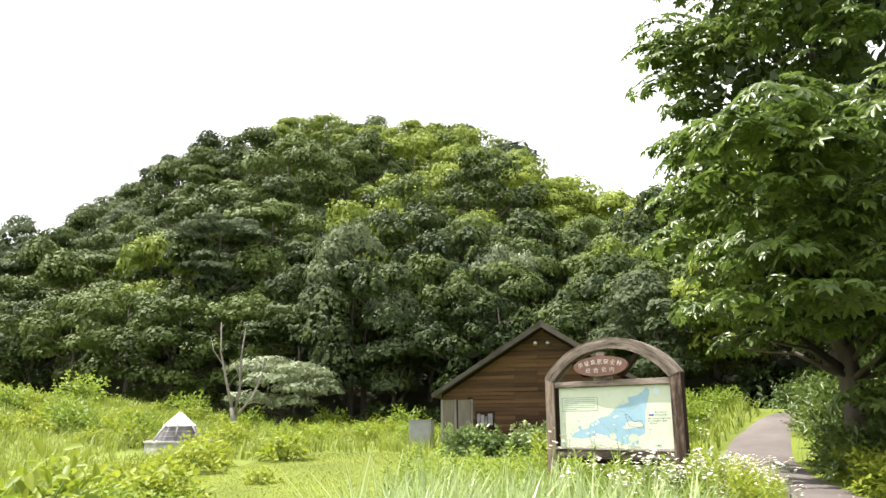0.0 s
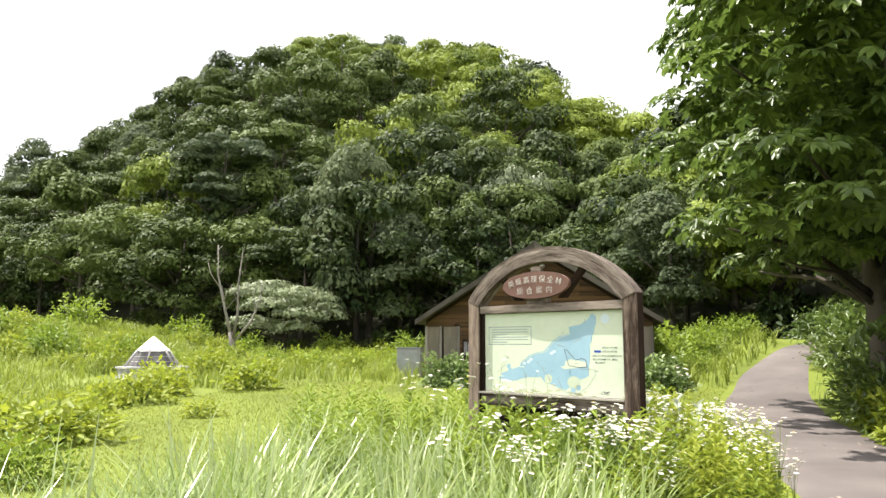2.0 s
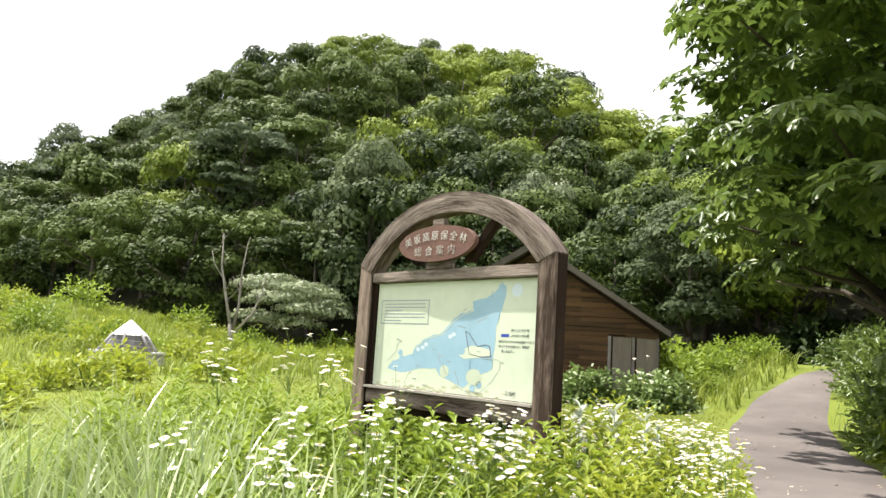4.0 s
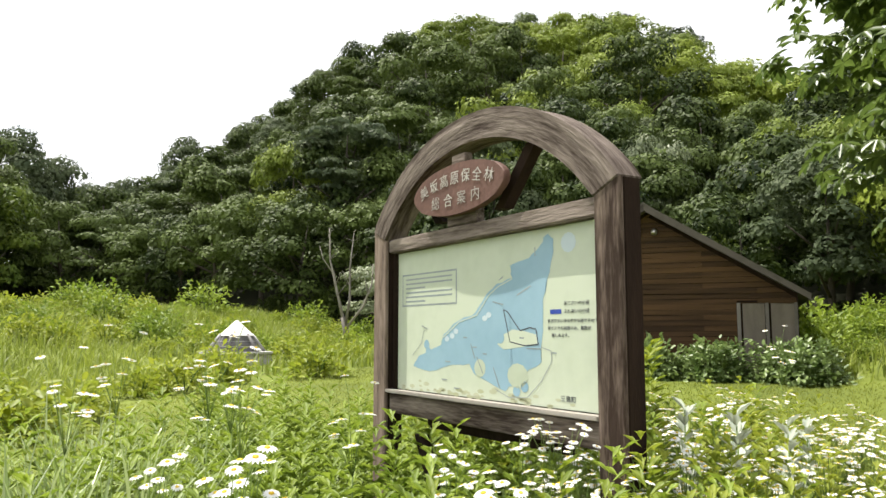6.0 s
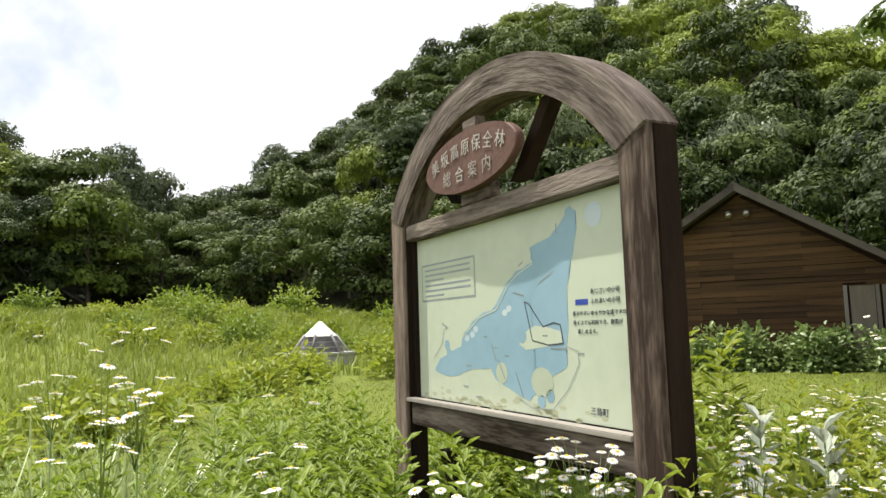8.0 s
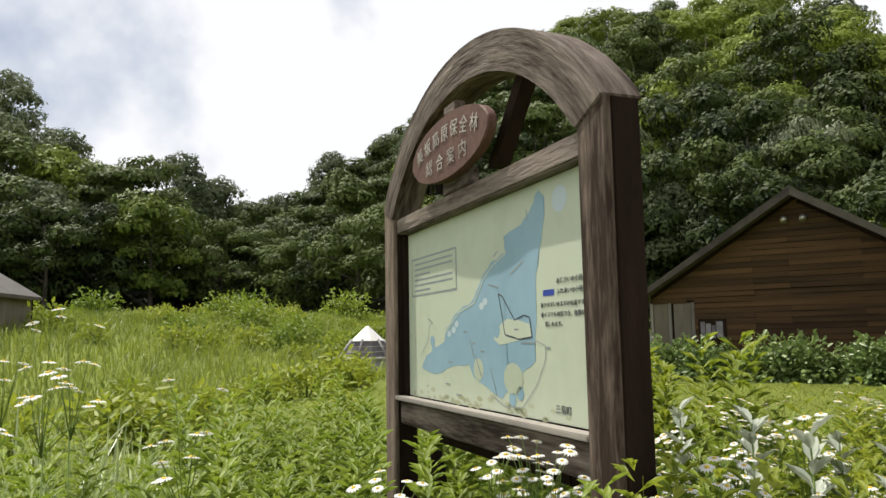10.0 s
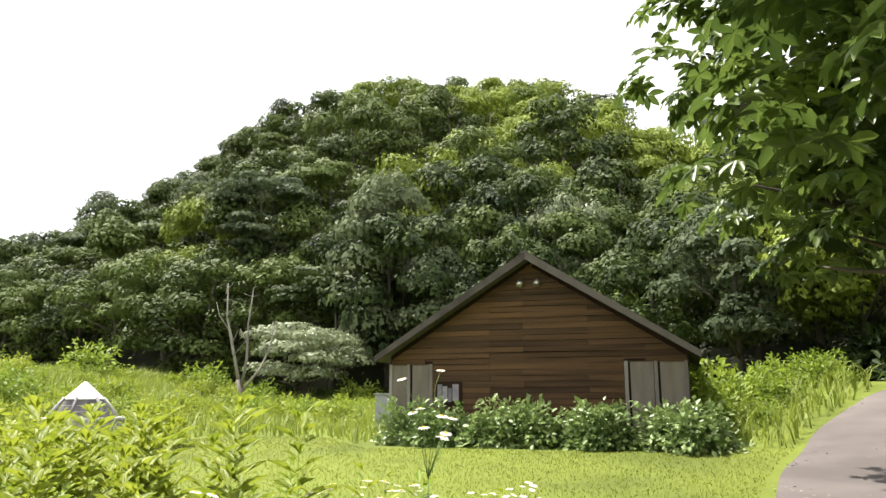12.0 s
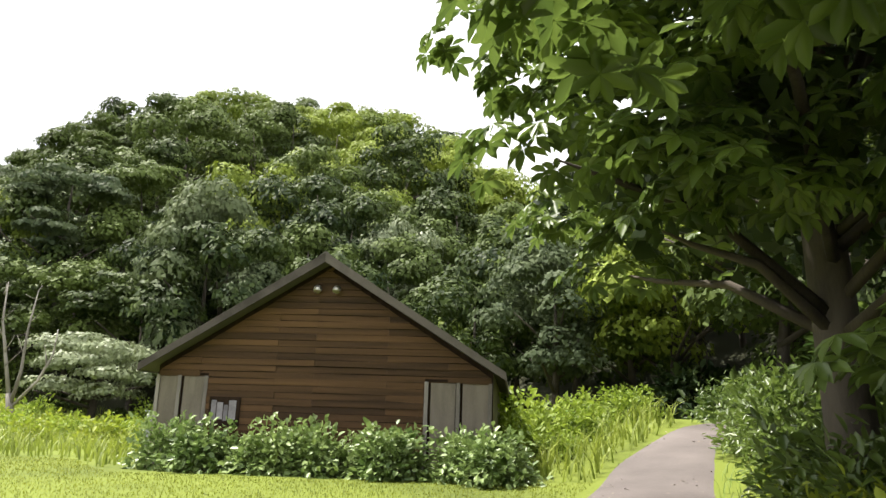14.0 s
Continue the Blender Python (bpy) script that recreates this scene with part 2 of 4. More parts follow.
def tube(bm, pts, radii, sides=7):
    """A round, tapering limb along pts."""
    rings = []
    for i, p in enumerate(pts):
        p = Vector(p)
        d = (Vector(pts[min(i + 1, len(pts) - 1)]) - Vector(pts[max(i - 1, 0)])).normalized()
        u = d.orthogonal().normalized()
        v = d.cross(u)
        rings.append([bm.verts.new(p + radii[i] * (math.cos(a) * u + math.sin(a) * v)) for a in np.linspace(0, 2 * math.pi, sides, endpoint=False)])
    for r0, r1 in zip(rings, rings[1:]):
        for j in range(sides):
            f = bm.faces.new((r0[j], r0[(j + 1) % sides], r1[(j + 1) % sides], r1[j]))
            f.smooth = True
    bm.faces.new(rings[0][::-1])
    bm.faces.new(rings[-1])
    return bm


def text_mesh(name, body, size, material, parent, m, label=""):
    cu = bpy.data.curves.new(name, "FONT")
    cu.body, cu.size, cu.align_x, cu.align_y, cu.extrude, cu.resolution_u = body, size, "CENTER", "CENTER", 0.0005, 2
    tmp = new("tmp_text", cu)
    me = bpy.data.meshes.new_from_object(tmp.evaluated_get(bpy.context.evaluated_depsgraph_get()))
    bpy.data.objects.remove(tmp)
    ob = link_mesh(name, me, material, parent, label)
    ob.matrix_local = m
    return ob


def unit(v):
    return v / np.maximum(np.linalg.norm(v, axis=-1, keepdims=True), 1e-9)


def leaves(c, axis, normal, length, width, fold=0.15):
    """Leaf blades of six corners: bent along the midrib and pointed at both ends."""
    k = len(c)
    a, b = unit(axis), unit(np.cross(normal, axis))
    n = np.cross(a, b)
    L, W = np.broadcast_to(length, k)[:, None], np.broadcast_to(width, k)[:, None]
    f = fold * W
    v = np.stack([c, c + a * L * .4 + b * W * .5 + n * f, c + a * L * .75 + b * W * .38 + n * f * .6, c + a * L - n * L * .12,
                  c + a * L * .75 - b * W * .38 + n * f * .6, c + a * L * .4 - b * W * .5 + n * f, ], 1)
    i = np.arange(k)[:, None] * 6
    q = np.concatenate([i + np.array([[0, 1, 2, 3]]), i + np.array([[0, 3, 4, 5]])])
    return v.reshape(-1, 3), q


def diamonds(c, axis, normal, length, width):
    k = len(c)
    a, b = unit(axis), unit(np.cross(normal, axis))
    L, W = np.broadcast_to(length, k)[:, None] / 2, np.broadcast_to(width, k)[:, None] / 2
    v = np.stack([c - a * L, c + b * W + a * L * .15, c + a * L, c - b * W + a * L * .15], 1)
    return v.reshape(-1, 3), np.arange(4 * k).reshape(k, 4)


def tips(c, axis, normal, length, width):
    """Small pointed leaves for crowns that stay far off."""
    k = len(c)
    a, b = unit(axis), unit(np.cross(normal, axis))
    L, W = np.broadcast_to(length, k)[:, None] / 2, np.broadcast_to(width, k)[:, None] / 2
    return np.stack([c - a * L + b * W, c - a * L - b * W, c + a * L], 1).reshape(-1, 3), np.arange(3 * k).reshape(k, 3)


def blades(base, height, width, lean, turn, segs=3):
    """Grass blades that rise and then hang over towards turn."""
    k = len(base)
    d = np.stack([np.cos(turn), np.sin(turn), np.zeros(k)], 1)
    s = np.stack([-np.sin(turn), np.cos(turn), np.zeros(k)], 1)
    rows = []
    for j in range(segs + 1):
        t = j / segs
        p = base + d * (lean * height * t ** 2)[:, None]
        p[:, 2] += height * (t - 0.32 * lean * t ** 2.6)
        w = (width * (1 - t ** 1.6) * .5 + .0006)[:, None]
        rows += [p - s * w, p + s * w]
    v = np.stack(rows, 1).reshape(-1, 3)
    i = np.arange(k)[:, None] * (2 * segs + 2)
    q = np.concatenate([i + np.array([[2 * j, 2 * j + 1, 2 * j + 3, 2 * j + 2]]) for j in range(segs)])
    return v, q


def join(parts):
    vs, fs, o = [], [], 0
    for v, f in parts:
        vs.append(v)
        fs.append(f + o)
        o += len(v)
    return np.concatenate(vs), np.concatenate(fs)


def spread(v, f, places, yaw, scale):
    """The same small plant at many places, as one mesh."""
    c, s = np.cos(yaw)[:, None], np.sin(yaw)[:, None]
    sc = scale[:, None]
    x, y, z = v[:, 0][None] * sc, v[:, 1][None] * sc, v[:, 2][None] * sc
    w = np.stack([x * c - y * s, x * s + y * c, z], -1) + places[:, None, :]
    return w.reshape(-1, 3), (f[None] + (np.arange(len(places)) * len(v))[:, None, None]).reshape(-1, f.shape[1])


def smooth(a, b, x):
    t = np.clip((x - a) / (b - a), 0, 1)
    return t * t * (3 - 2 * t)


# ---- the lie of the land ----
AZ = (-180, -120, -75, -55, -51, -45, -42, -37, -32, -28, -22, -18, -13.5, -7, 0, 3, 5.5, 8, 11, 14, 25, 45, 80, 120, 180)
RISE = (.1, .12, .24, .29, .23, .178, .145, .17, .228, .285, .362, .39, .428, .443, .425, .386, .34, .308, .30, .29, .30, .28, .24, .15, .1)
NEAR = (70, 75, 88, 92, 92, 96, 105, 102, 91, 82, 74, 71, 68, 65, 62, 62, 62, 60, 56, 52, 42, 36, 45, 60, 70)
FAR = (120, 125, 140, 142, 142, 153, 191, 191, 184, 177, 168, 165, 163, 163, 159, 153, 147, 142, 138, 134, 115, 95, 95, 110, 120)
LEVEL_Y = (-60, -20, -1, 3, 6.5, 9, 11, 15, 20, 26, 34, 44, 60)
LEVEL_Z = (.4, .35, .27, .2, .06, .04, -.04, .0, .12, .36, .5, .68, .9)
EDGE_Y = (-40, -12, -2, 2, 5, 7, 8.5, 10.5, 12, 16, 20, 24, 29, 33, 36, 40, 46, 60)
EDGE_X = (-14, -5, -.45, 1.25, 2.85, 3.8, 4.3, 4.8, 5.1, 5.7, 6.35, 7.4, 9.3, 12.3, 15.5, 20, 27, 44)
_yy = np.linspace(-60, 60, 1201)
_kern = np.hanning(41) / np.hanning(41).sum()
_lz = np.convolve(np.pad(np.interp(_yy, LEVEL_Y, LEVEL_Z), 20, mode="edge"), _kern, "valid")
_ex = np.convolve(np.pad(np.interp(_yy, EDGE_Y, EDGE_X), 20, mode="reflect", reflect_type="odd"), _kern, "valid")


def edge(y):
    """Where the road's side next to the meadow runs."""
    return np.interp(y, _yy, _ex)


TRACK_X = (.2, 1.63, 2.73, 2.95, 3.1, 3.22, 3.75, 4.05, 4.4, 4.7, 4.9, 5.2)
TRACK_Y = (-1.3, 1.68, 4.48, 5.45, 5.75, 6.5, 7.0, 7.1, 8.57, 9.35, 10.85, 12)


def track(x, y):
    """Distance from the trodden line along the verge."""
    x, y = np.asarray(x, float), np.asarray(y, float)
    best = np.full(np.broadcast(x, y).shape, 99.0)
    for x0, y0, x1, y1 in zip(TRACK_X, TRACK_Y, TRACK_X[1:], TRACK_Y[1:]):
        t = np.clip(((x - x0) * (x1 - x0) + (y - y0) * (y1 - y0)) / ((x1 - x0) ** 2 + (y1 - y0) ** 2), 0, 1)
        best = np.minimum(best, np.hypot(x - x0 - t * (x1 - x0), y - y0 - t * (y1 - y0)))
    return best


def hill(x, y):
    """Distance from the viewpoint over the foot of the hill (0) to its crest (1), and the crest's height."""
    az, r = np.degrees(np.arctan2(x - .3, y + 1)), np.hypot(x - .3, y + 1)
    n, f = np.interp(az, AZ, NEAR), np.interp(az, AZ, FAR)
    return (r - n + 2) / (f - n), np.interp(az, AZ, RISE) * f + 1.8 - 17.0


def land(x, y):
    x, y = np.asarray(x, float), np.asarray(y, float)
    z = np.interp(y, _yy, _lz)
    z = z + 2.4 * smooth(-13, -34, x) * smooth(5, 22, y)
    z = z + 1.5 * smooth(22, 36, y) * smooth(6, 12, x)
    z = z + 2.2 * smooth(2.6, 9, x - edge(y)) * smooth(6, 14, y) * (x > 0)
    s, top = hill(x, y)
    t = np.clip(s, 0, 1)
    return z + np.maximum(top - 1.2, 0) * (0.75 * t + 0.25 * smooth(0, 1, t)) + np.where(s > 1, -6 * (s - 1), 0)


# ---- ground and road ----
gx = np.concatenate([np.linspace(-400, -60, 18)[:-1], np.linspace(-60, -14, 32)[:-1], np.linspace(-14, 18, 81)[:-1], np.linspace(18, 70, 32)[:-1], np.linspace(70, 400, 18)])
gy = np.concatenate([np.linspace(-400, -30, 18)[:-1], np.linspace(-30, -4, 20)[:-1], np.linspace(-4, 46, 126)[:-1], np.linspace(46, 210, 84)[:-1], np.linspace(210, 500, 14)])
X, Y = np.meshgrid(gx, gy)
Z = land(X, Y)
w = len(gx)
i = (np.arange(len(gy) - 1)[:, None] * w + np.arange(w - 1)[None]).ravel()
ground = from_arrays("ground", np.stack([X, Y, Z], -1).reshape(-1, 3), np.stack([i, i + 1, i + w + 1, i + w], 1), M_GROUND, smooth=True)
tagged(ground, "green meadow ground rising into a wooded hill", "ground", kind="structure")
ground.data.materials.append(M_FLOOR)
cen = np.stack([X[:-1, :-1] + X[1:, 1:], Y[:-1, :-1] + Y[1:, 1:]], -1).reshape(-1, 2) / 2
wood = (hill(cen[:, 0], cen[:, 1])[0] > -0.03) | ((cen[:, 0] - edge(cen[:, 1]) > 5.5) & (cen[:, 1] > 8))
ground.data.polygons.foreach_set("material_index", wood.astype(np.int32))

ry = np.linspace(-30, 44, 186)
rt = np.linspace(0, 1, 9)
rw = 2.6 - 0.5 * smooth(18, 40, ry)
RX = edge(ry)[:, None] + rw[:, None] * rt[None] + 0.04 * np.sin(ry * 1.3)[:, None] * (1 - 2 * rt)[None] ** 7
RY = np.repeat(ry[:, None], 9, 1)
RZ = land(RX, RY) + 0.03 - 0.05 * (np.abs(rt - .5)[None] > .49)
i = (np.arange(len(ry) - 1)[:, None] * 9 + np.arange(8)[None]).ravel()
road = from_arrays("road", np.stack([RX, RY, RZ], -1).reshape(-1, 3), np.stack([i, i + 1, i + 10, i + 9], 1), M_ROAD, smooth=True)
tagged(road, "worn grey asphalt lane through meadow", "road", kind="structure")

# ---- information board ----


def make_sign():
    """Arched timber frame with a map panel and a lettered oval plaque."""
    top = empty("information_board", Matrix.LocRotScale((1.396, 10.104, .197), Euler((0, 0, radians(-41.2))), (1, 1, .895)), "weathered brown timber information board with arched top and map", "sign")
    g0 = (float(land(2.0, 9.5)) - 0.3) / .895
    for x in (-0.15, 1.8):
        out = [(x, g0), (x, 2.22 + (0.075 if x < 0 else 0)), (x + .15, 2.22 + (0.075 if x > 0 else 0)), (x + .15, g0)]
        # Side shade is put into the body's dark colour; the front stays lighter.
        post = part("post", prism([(u + (.003 if u == x else -.003), v - (.004 if v > 1 else 0)) for u, v in out], 0.026, 0.122, bevel=0.006), M_DARKWOOD_SHADE, top, "timber post with side shade in its dark colour")
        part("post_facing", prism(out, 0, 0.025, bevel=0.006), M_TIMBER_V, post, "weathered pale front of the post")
    # one curved member on the two posts
    cz, ro, ri = 1.586, 1.264, 1.099
    span = math.asin(1.05 / ro)
    spin = math.asin(0.9 / ri)
    o = [(0.9 + ro * math.sin(t * span), cz + ro * math.cos(t * span)) for t in np.linspace(-1, 1, 44)]
    o += [(0.9 + ri * math.sin(t * spin), cz + ri * math.cos(t * spin)) for t in np.linspace(1, -1, 44)]
    part("arch", prism(o, -0.006, 0.135, bevel=0.006), M_ARCH, top)
    part("crossbeam", box(0.002, 0.02, 2.13, 1.798, 0.13, 2.222, 0.008), M_TIMBER, top)
    part("lower_beam", box(0.002, 0.03, 1.07, 1.798, 0.14, 1.2, 0.008), M_TIMBER, top)
    part("sill", box(0.002, 0.0, 1.203, 1.798, 0.06, 1.225, 0.004), M_DEAD, top, "pale weathered sill strip")
    part("inner_batten", box(0.003, 0.05, 1.23, 0.035, 0.12, 2.128, 0.003), M_DARKWOOD_SHADE, top)
    part("back_brace", box(0.3, 0.115, 1.0, 1.5, 0.16, 1.09, 0.006), M_DARKWOOD_SHADE, top)
    bm = prism([(0.2, 0.95), (0.28, 0.95), (0.62, 0.2), (0.54, 0.2)], 0.09, 0.14)
    part("brace", bm, M_DARKWOOD_SHADE, top)
    panel = part("map_panel", box(0.036, 0.07, 1.227, 1.797, 0.085, 2.127, 0.002), M_BOARD, top, "cream map panel with blue print")
    part("back_panel", box(0.01, 0.088, 1.21, 1.79, 0.11, 2.128), M_DARKWOOD_SHADE, top)

    def uv(u, v, d):
        return (0.036 + 1.761 * u, 0.07 - .35 * d, 2.127 - 0.9 * v)

    def shape(name, pts, material, d=0.002, label=""):
        bm = bmesh.new()
        bm.faces.new([bm.verts.new(uv(u, v, d)) for u, v in pts])
        bmesh.ops.triangulate(bm, faces=bm.faces[:])
        ob = part(name, bm, material, panel, label)
        return ob

    lake = [(.79, .03), (.81, .07), (.807, .19), (.785, .28), (.77, .4), (.76, .66), (.757, .756), (.69, .825), (.64, .806), (.636, .895), (.6, .937),
            (.55, .91), (.49, .87), (.45, .843), (.43, .79), (.33, .8), (.2, .86), (.11, .825), (.134, .76), (.27, .673), (.29, .6), (.377, .51),
            (.47, .46), (.52, .355), (.57, .294), (.64, .26), (.634, .188), (.714, .158), (.76, .1)]
    ragged = []
    for (u0, v0), (u1, v1) in zip(lake, lake[1:] + lake[:1]):
        for t in (0, .33, .66):
            ragged.append((u0 + (u1 - u0) * t + random.uniform(-.006, .006), v0 + (v1 - v0) * t + random.uniform(-.006, .006)))
    shape("blue_area", ragged, M_LAKE)
    disc = lambda u, v, r, s=1.0: [(u + r * math.cos(t), v + r * 2 * s * math.sin(t)) for t in np.linspace(0, 6.283, 12, endpoint=False)]
    shape("clearing", [(.6, .6), (.64, .57), (.69, .58), (.74, .6), (.745, .65), (.69, .67), (.6, .69), (.57, .66)], M_BOARD, .0035)
    shape("clearing", disc(.485, .81, .028), M_BOARD, .0035)
    shape("clearing", disc(.66, .84, .045, .8), M_BOARD, .0035)
    shape("pond", disc(.585, .62, .018), M_LAKE, .005)
    for u, v in ((.53, .48), (.51, .5), (.36, .58), (.34, .61), (.31, .63)):
        shape("camp_mark", disc(u, v, .013, .7), M_PALEBLUE, .0035)
    for u, v in ((.19, .67), (.2, .72), (.69, .9), (.655, .93)):
        shape("pond_mark", disc(u, v, .016), M_LAKE, .0035)

    def stroke(name, pts, width, material, d=.005):
        for (u0, v0), (u1, v1) in zip(pts, pts[1:]):
            du, dv = (u1 - u0) * 1.761, (v1 - v0) * .9
            q = math.hypot(du, dv)
            ou, ov = -dv / q * width / 2 / 1.761, du / q * width / 2 / .9
            shape(name, [(u0 - ou, v0 - ov), (u1 - ou, v1 - ov), (u1 + ou, v1 + ov), (u0 + ou, v0 + ov)], material, d)

    stroke("trail_line", [(.606, .49), (.6, .451), (.619, .465), (.65, .53), (.674, .578), (.715, .56), (.74, .57), (.749, .656), (.692, .664), (.628, .643), (.606, .49)], .006, M_INK)
    stroke("shore_line", [(.29, .62), (.377, .52), (.47, .48), (.53, .36), (.575, .31), (.64, .27)], .006, M_BOARD)
    stroke("shore_line", [(.76, .67), (.80, .69), (.8, .75), (.76, .86), (.7, .96), (.62, .97), (.56, .93)], .004, M_GREYINK)
    stroke("shore_line", [(.1, .75), (.16, .66), (.17, .58), (.2, .56)], .004, M_GREYINK)
    for u, v, l, h in ((.55, .4, .05, .02), (.66, .37, .06, -.05), (.44, .66, .02, .09), (.47, .74, .03, .1), (.55, .8, .03, .12), (.7, .68, .06, 0),
                       (.4, .62, .02, 0), (.45, .68, .02, 0), (.5, .72, .02, 0), (.3, .78, .03, 0), (.28, .9, .03, 0), (.35, .95, .03, 0), (.67, .62, .02, 0), (.74, .1, 0, .05), (.58, .27, .02, -.02), (.8, .7, .02, 0), (.16, .54, .03, .02)):
        stroke("map_note", [(u, v), (u + l, v + h + .001)], .007, M_GREYINK, .0045)
    shape("notice_box", [(.03, .165), (.366, .165), (.366, .4), (.03, .4)], M_GREYINK, .002)
    shape("notice_field", [(.036, .177), (.36, .177), (.36, .388), (.036, .388)], M_BOARD, .0035)
    for k in range(6):
        stroke("notice_line", [(.055, .205 + .032 * k), (.34 - (.16 if k in (2, 5) else 0), .205 + .032 * k)], .011, M_GREYINK, .005)
    shape("emblem", disc(.87, .1, .028), M_PALEBLUE, .0025)
    shape("legend_swatch", [(.797, .462), (.84, .462), (.84, .487), (.797, .487)], M_BLUEINK, .003)
    for u, v, body, size in ((.895, .432, "あじさいの小径", .0235), (.895, .475, "ふれあいの小径", .0235), (.878, .526, "歩きやすいゆるやかな道ですので", .0215),
                             (.866, .566, "車イスでも利用でき、散策が", .0215), (.838, .605, "楽しめます。", .0215), (.86, .945, "三島町", .034)):
        text_mesh("legend_text", body, size, M_INK, panel, Matrix.Translation(uv(u, v, .004)) @ pose(0, 0, 0, 90))
    for k in range(60):
        u, v = random.random(), 1 - abs(random.gauss(0, .03))
        if 0 < u < 1 and v < .995:
            shape("stain", disc(u, v, random.uniform(.004, .018), .4), M_BOARDLOW, .0012)
    # plaque with its two hangers and a slanting strut behind
    e = [(0.8 + 0.43 * math.cos(t), 2.43 + 0.15 * math.sin(t)) for t in np.linspace(0, 2 * math.pi, 40, endpoint=False)]
    plaque = part("oval_plaque", prism(e, -0.02, 0.02, bevel=0.006), M_PLAQUE, top, "red-brown oval plaque with white lettering")
    for k, ch in enumerate("美坂高原保全林"):
        t = (k - 3) / 3
        text_mesh("letter", ch, 0.085, M_LETTER, plaque, Matrix.Translation((0.8 + 0.305 * t, -0.024, 2.49 - 0.04 * t * t)) @ pose(0, 0, 0, 90, 18 * t, 0))
    for k, ch in enumerate("総合案内"):
        text_mesh("letter", ch, 0.085, M_LETTER, plaque, Matrix.Translation((0.8 + 0.125 * (k - 1.5), -0.024, 2.365)) @ pose(0, 0, 0, 90))
    part("hanger", box(0.735, 0.0, 2.56, 0.865, 0.05, 2.64, 0.005), M_TIMBER, top)
    part("foot_block", box(0.66, 0.02, 2.225, 0.94, 0.07, 2.31, 0.005), M_TIMBER, top)
    part("strut", prism([(1.02, 2.28), (1.1, 2.28), (1.36, 2.6), (1.28, 2.6)], 0.07, 0.13), M_DARKWOOD_SHADE, top)
    part("strut", prism([(0.46, 2.28), (0.54, 2.28), (0.34, 2.56), (0.26, 2.52)], 0.07, 0.13), M_DARKWOOD_SHADE, top)
    return top


sign = make_sign()

# ---- gabled shed ----


def make_shed(name, m, label, half=3.92, depth=7.5, z0=0.0, eave=2.36, ridge=5.0, over=0.5, boards=True):
    top = empty(name, m, label, "shed")
    slope = (ridge - eave) / (half + .26)
    wz = lambda x: eave - 0.12 + slope * (half + .26 - abs(x))
    for y0, y1, n in ((0, 0.12, "front_wall"), (depth - .12, depth, "back_wall")):
        part(n, prism([(-half, z0), (half, z0), (half, wz(half) - .02), (0, wz(0) - .02), (-half, wz(half) - .02)], y0, y1), M_DARKWOOD_SHADE, top)
    for x in (-half, half - .12):
        part("side_wall", box(x, 0.122, z0, x + .12, depth - .122, wz(half) - .02), M_SIDING2, top)
    for s in (-1, 1):
        e, t = half + .26, 0.14
        o = [(0, ridge), (s * e, eave), (s * e, eave - t), (0, ridge - t * 1.2)]
        roof = part("roof", prism(o, -over + .04, depth + over, bevel=.004), M_ROOF, top)
        o = [(0, ridge + .03), (s * (e + .04), eave + .005), (s * (e + .04), eave - .17), (0, ridge - .2)]
        part("bargeboard", prism(o, -over, -over + .036), M_FASCIA, top, "greyed roof-edge board")
        part("gutter_board", box(min(s * e, s * (e + .03)), -over + .05, eave - .16, max(s * e, s * (e + .03)), depth + over - .05, eave, .003), M_FASCIA, top)
    part("ridge_cap", prism([(-.16, ridge - .06), (0, ridge + .06), (.16, ridge - .06), (0, ridge - .0)], -over - .01, depth + over), M_ROOF, top)
    if not boards:
        return top
    # horizontal siding in the middle bay and in the gable, each board by itself
    z, k = z0 + .12, 0
    while z < wz(0) - .2:
        h = 0.15
        lo, hi = (-2.7, 2.37) if z + h < 2.17 else (-half + .02, half - .02)
        lim = half + .26 - (z + .16 - eave + .12) / slope if z + h > eave - .3 else 99
        lo, hi = max(lo, -lim), min(hi, lim)
        cuts = sorted({lo, hi, *[c for c in ((-1.1, 1.5) if k % 2 else (-.2, 2.9, -2.9)) if lo + .4 < c < hi - .4]})
        for a, b in zip(cuts, cuts[1:]):
            tilt = random.uniform(-.014, .014)
            low, high = (half + .26 - (q + .16 - eave + .12) / slope for q in (z, z + h))
            cut = lambda q, w: max(-w, min(w, q)) if z + h > eave - .3 else q
            bm = prism([(cut(a + .003, low), z + tilt), (cut(b - .003, low), z - tilt), (cut(b - .003, high), z + h - .008 + random.uniform(-.01, .004)), (cut(a + .003, high), z + h - .008 + random.uniform(-.01, .004))], -.03 - random.uniform(0, .03), -.002)
            part("siding_board", bm, M_SIDING, top)
        z += h
        k += 1
    # corner bays: posts and upright panels
    for a, b in ((-half, -3.42), (-3.34, -2.78), (2.46, 3.1), (3.18, half)):
        part("panel", box(a + .06, -.03, z0 + .05, b - .02, -.002, 2.13, .004), M_SIDING2, top, "greyed plank panel")
    for x in (-half + .02, -3.38, -2.74, 2.42, 3.14, half - .06):
        part("panel_post", box(x - .045, -.06, z0, x + .045, -.031, 2.15, .006), M_BATTEN, top, "pale upright batten")
    part("panel_header", box(-half, -.05, 2.152, -2.7, -.004, 2.21, .004), M_DARKWOOD_SHADE, top)
    part("panel_header", box(2.38, -.05, 2.152, half, -.004, 2.21, .004), M_DARKWOOD_SHADE, top)
    part("plinth", box(-2.68, -.07, z0 - .1, 2.36, -.035, z0 + .3, .01), M_STONE, top, "grey concrete plinth")
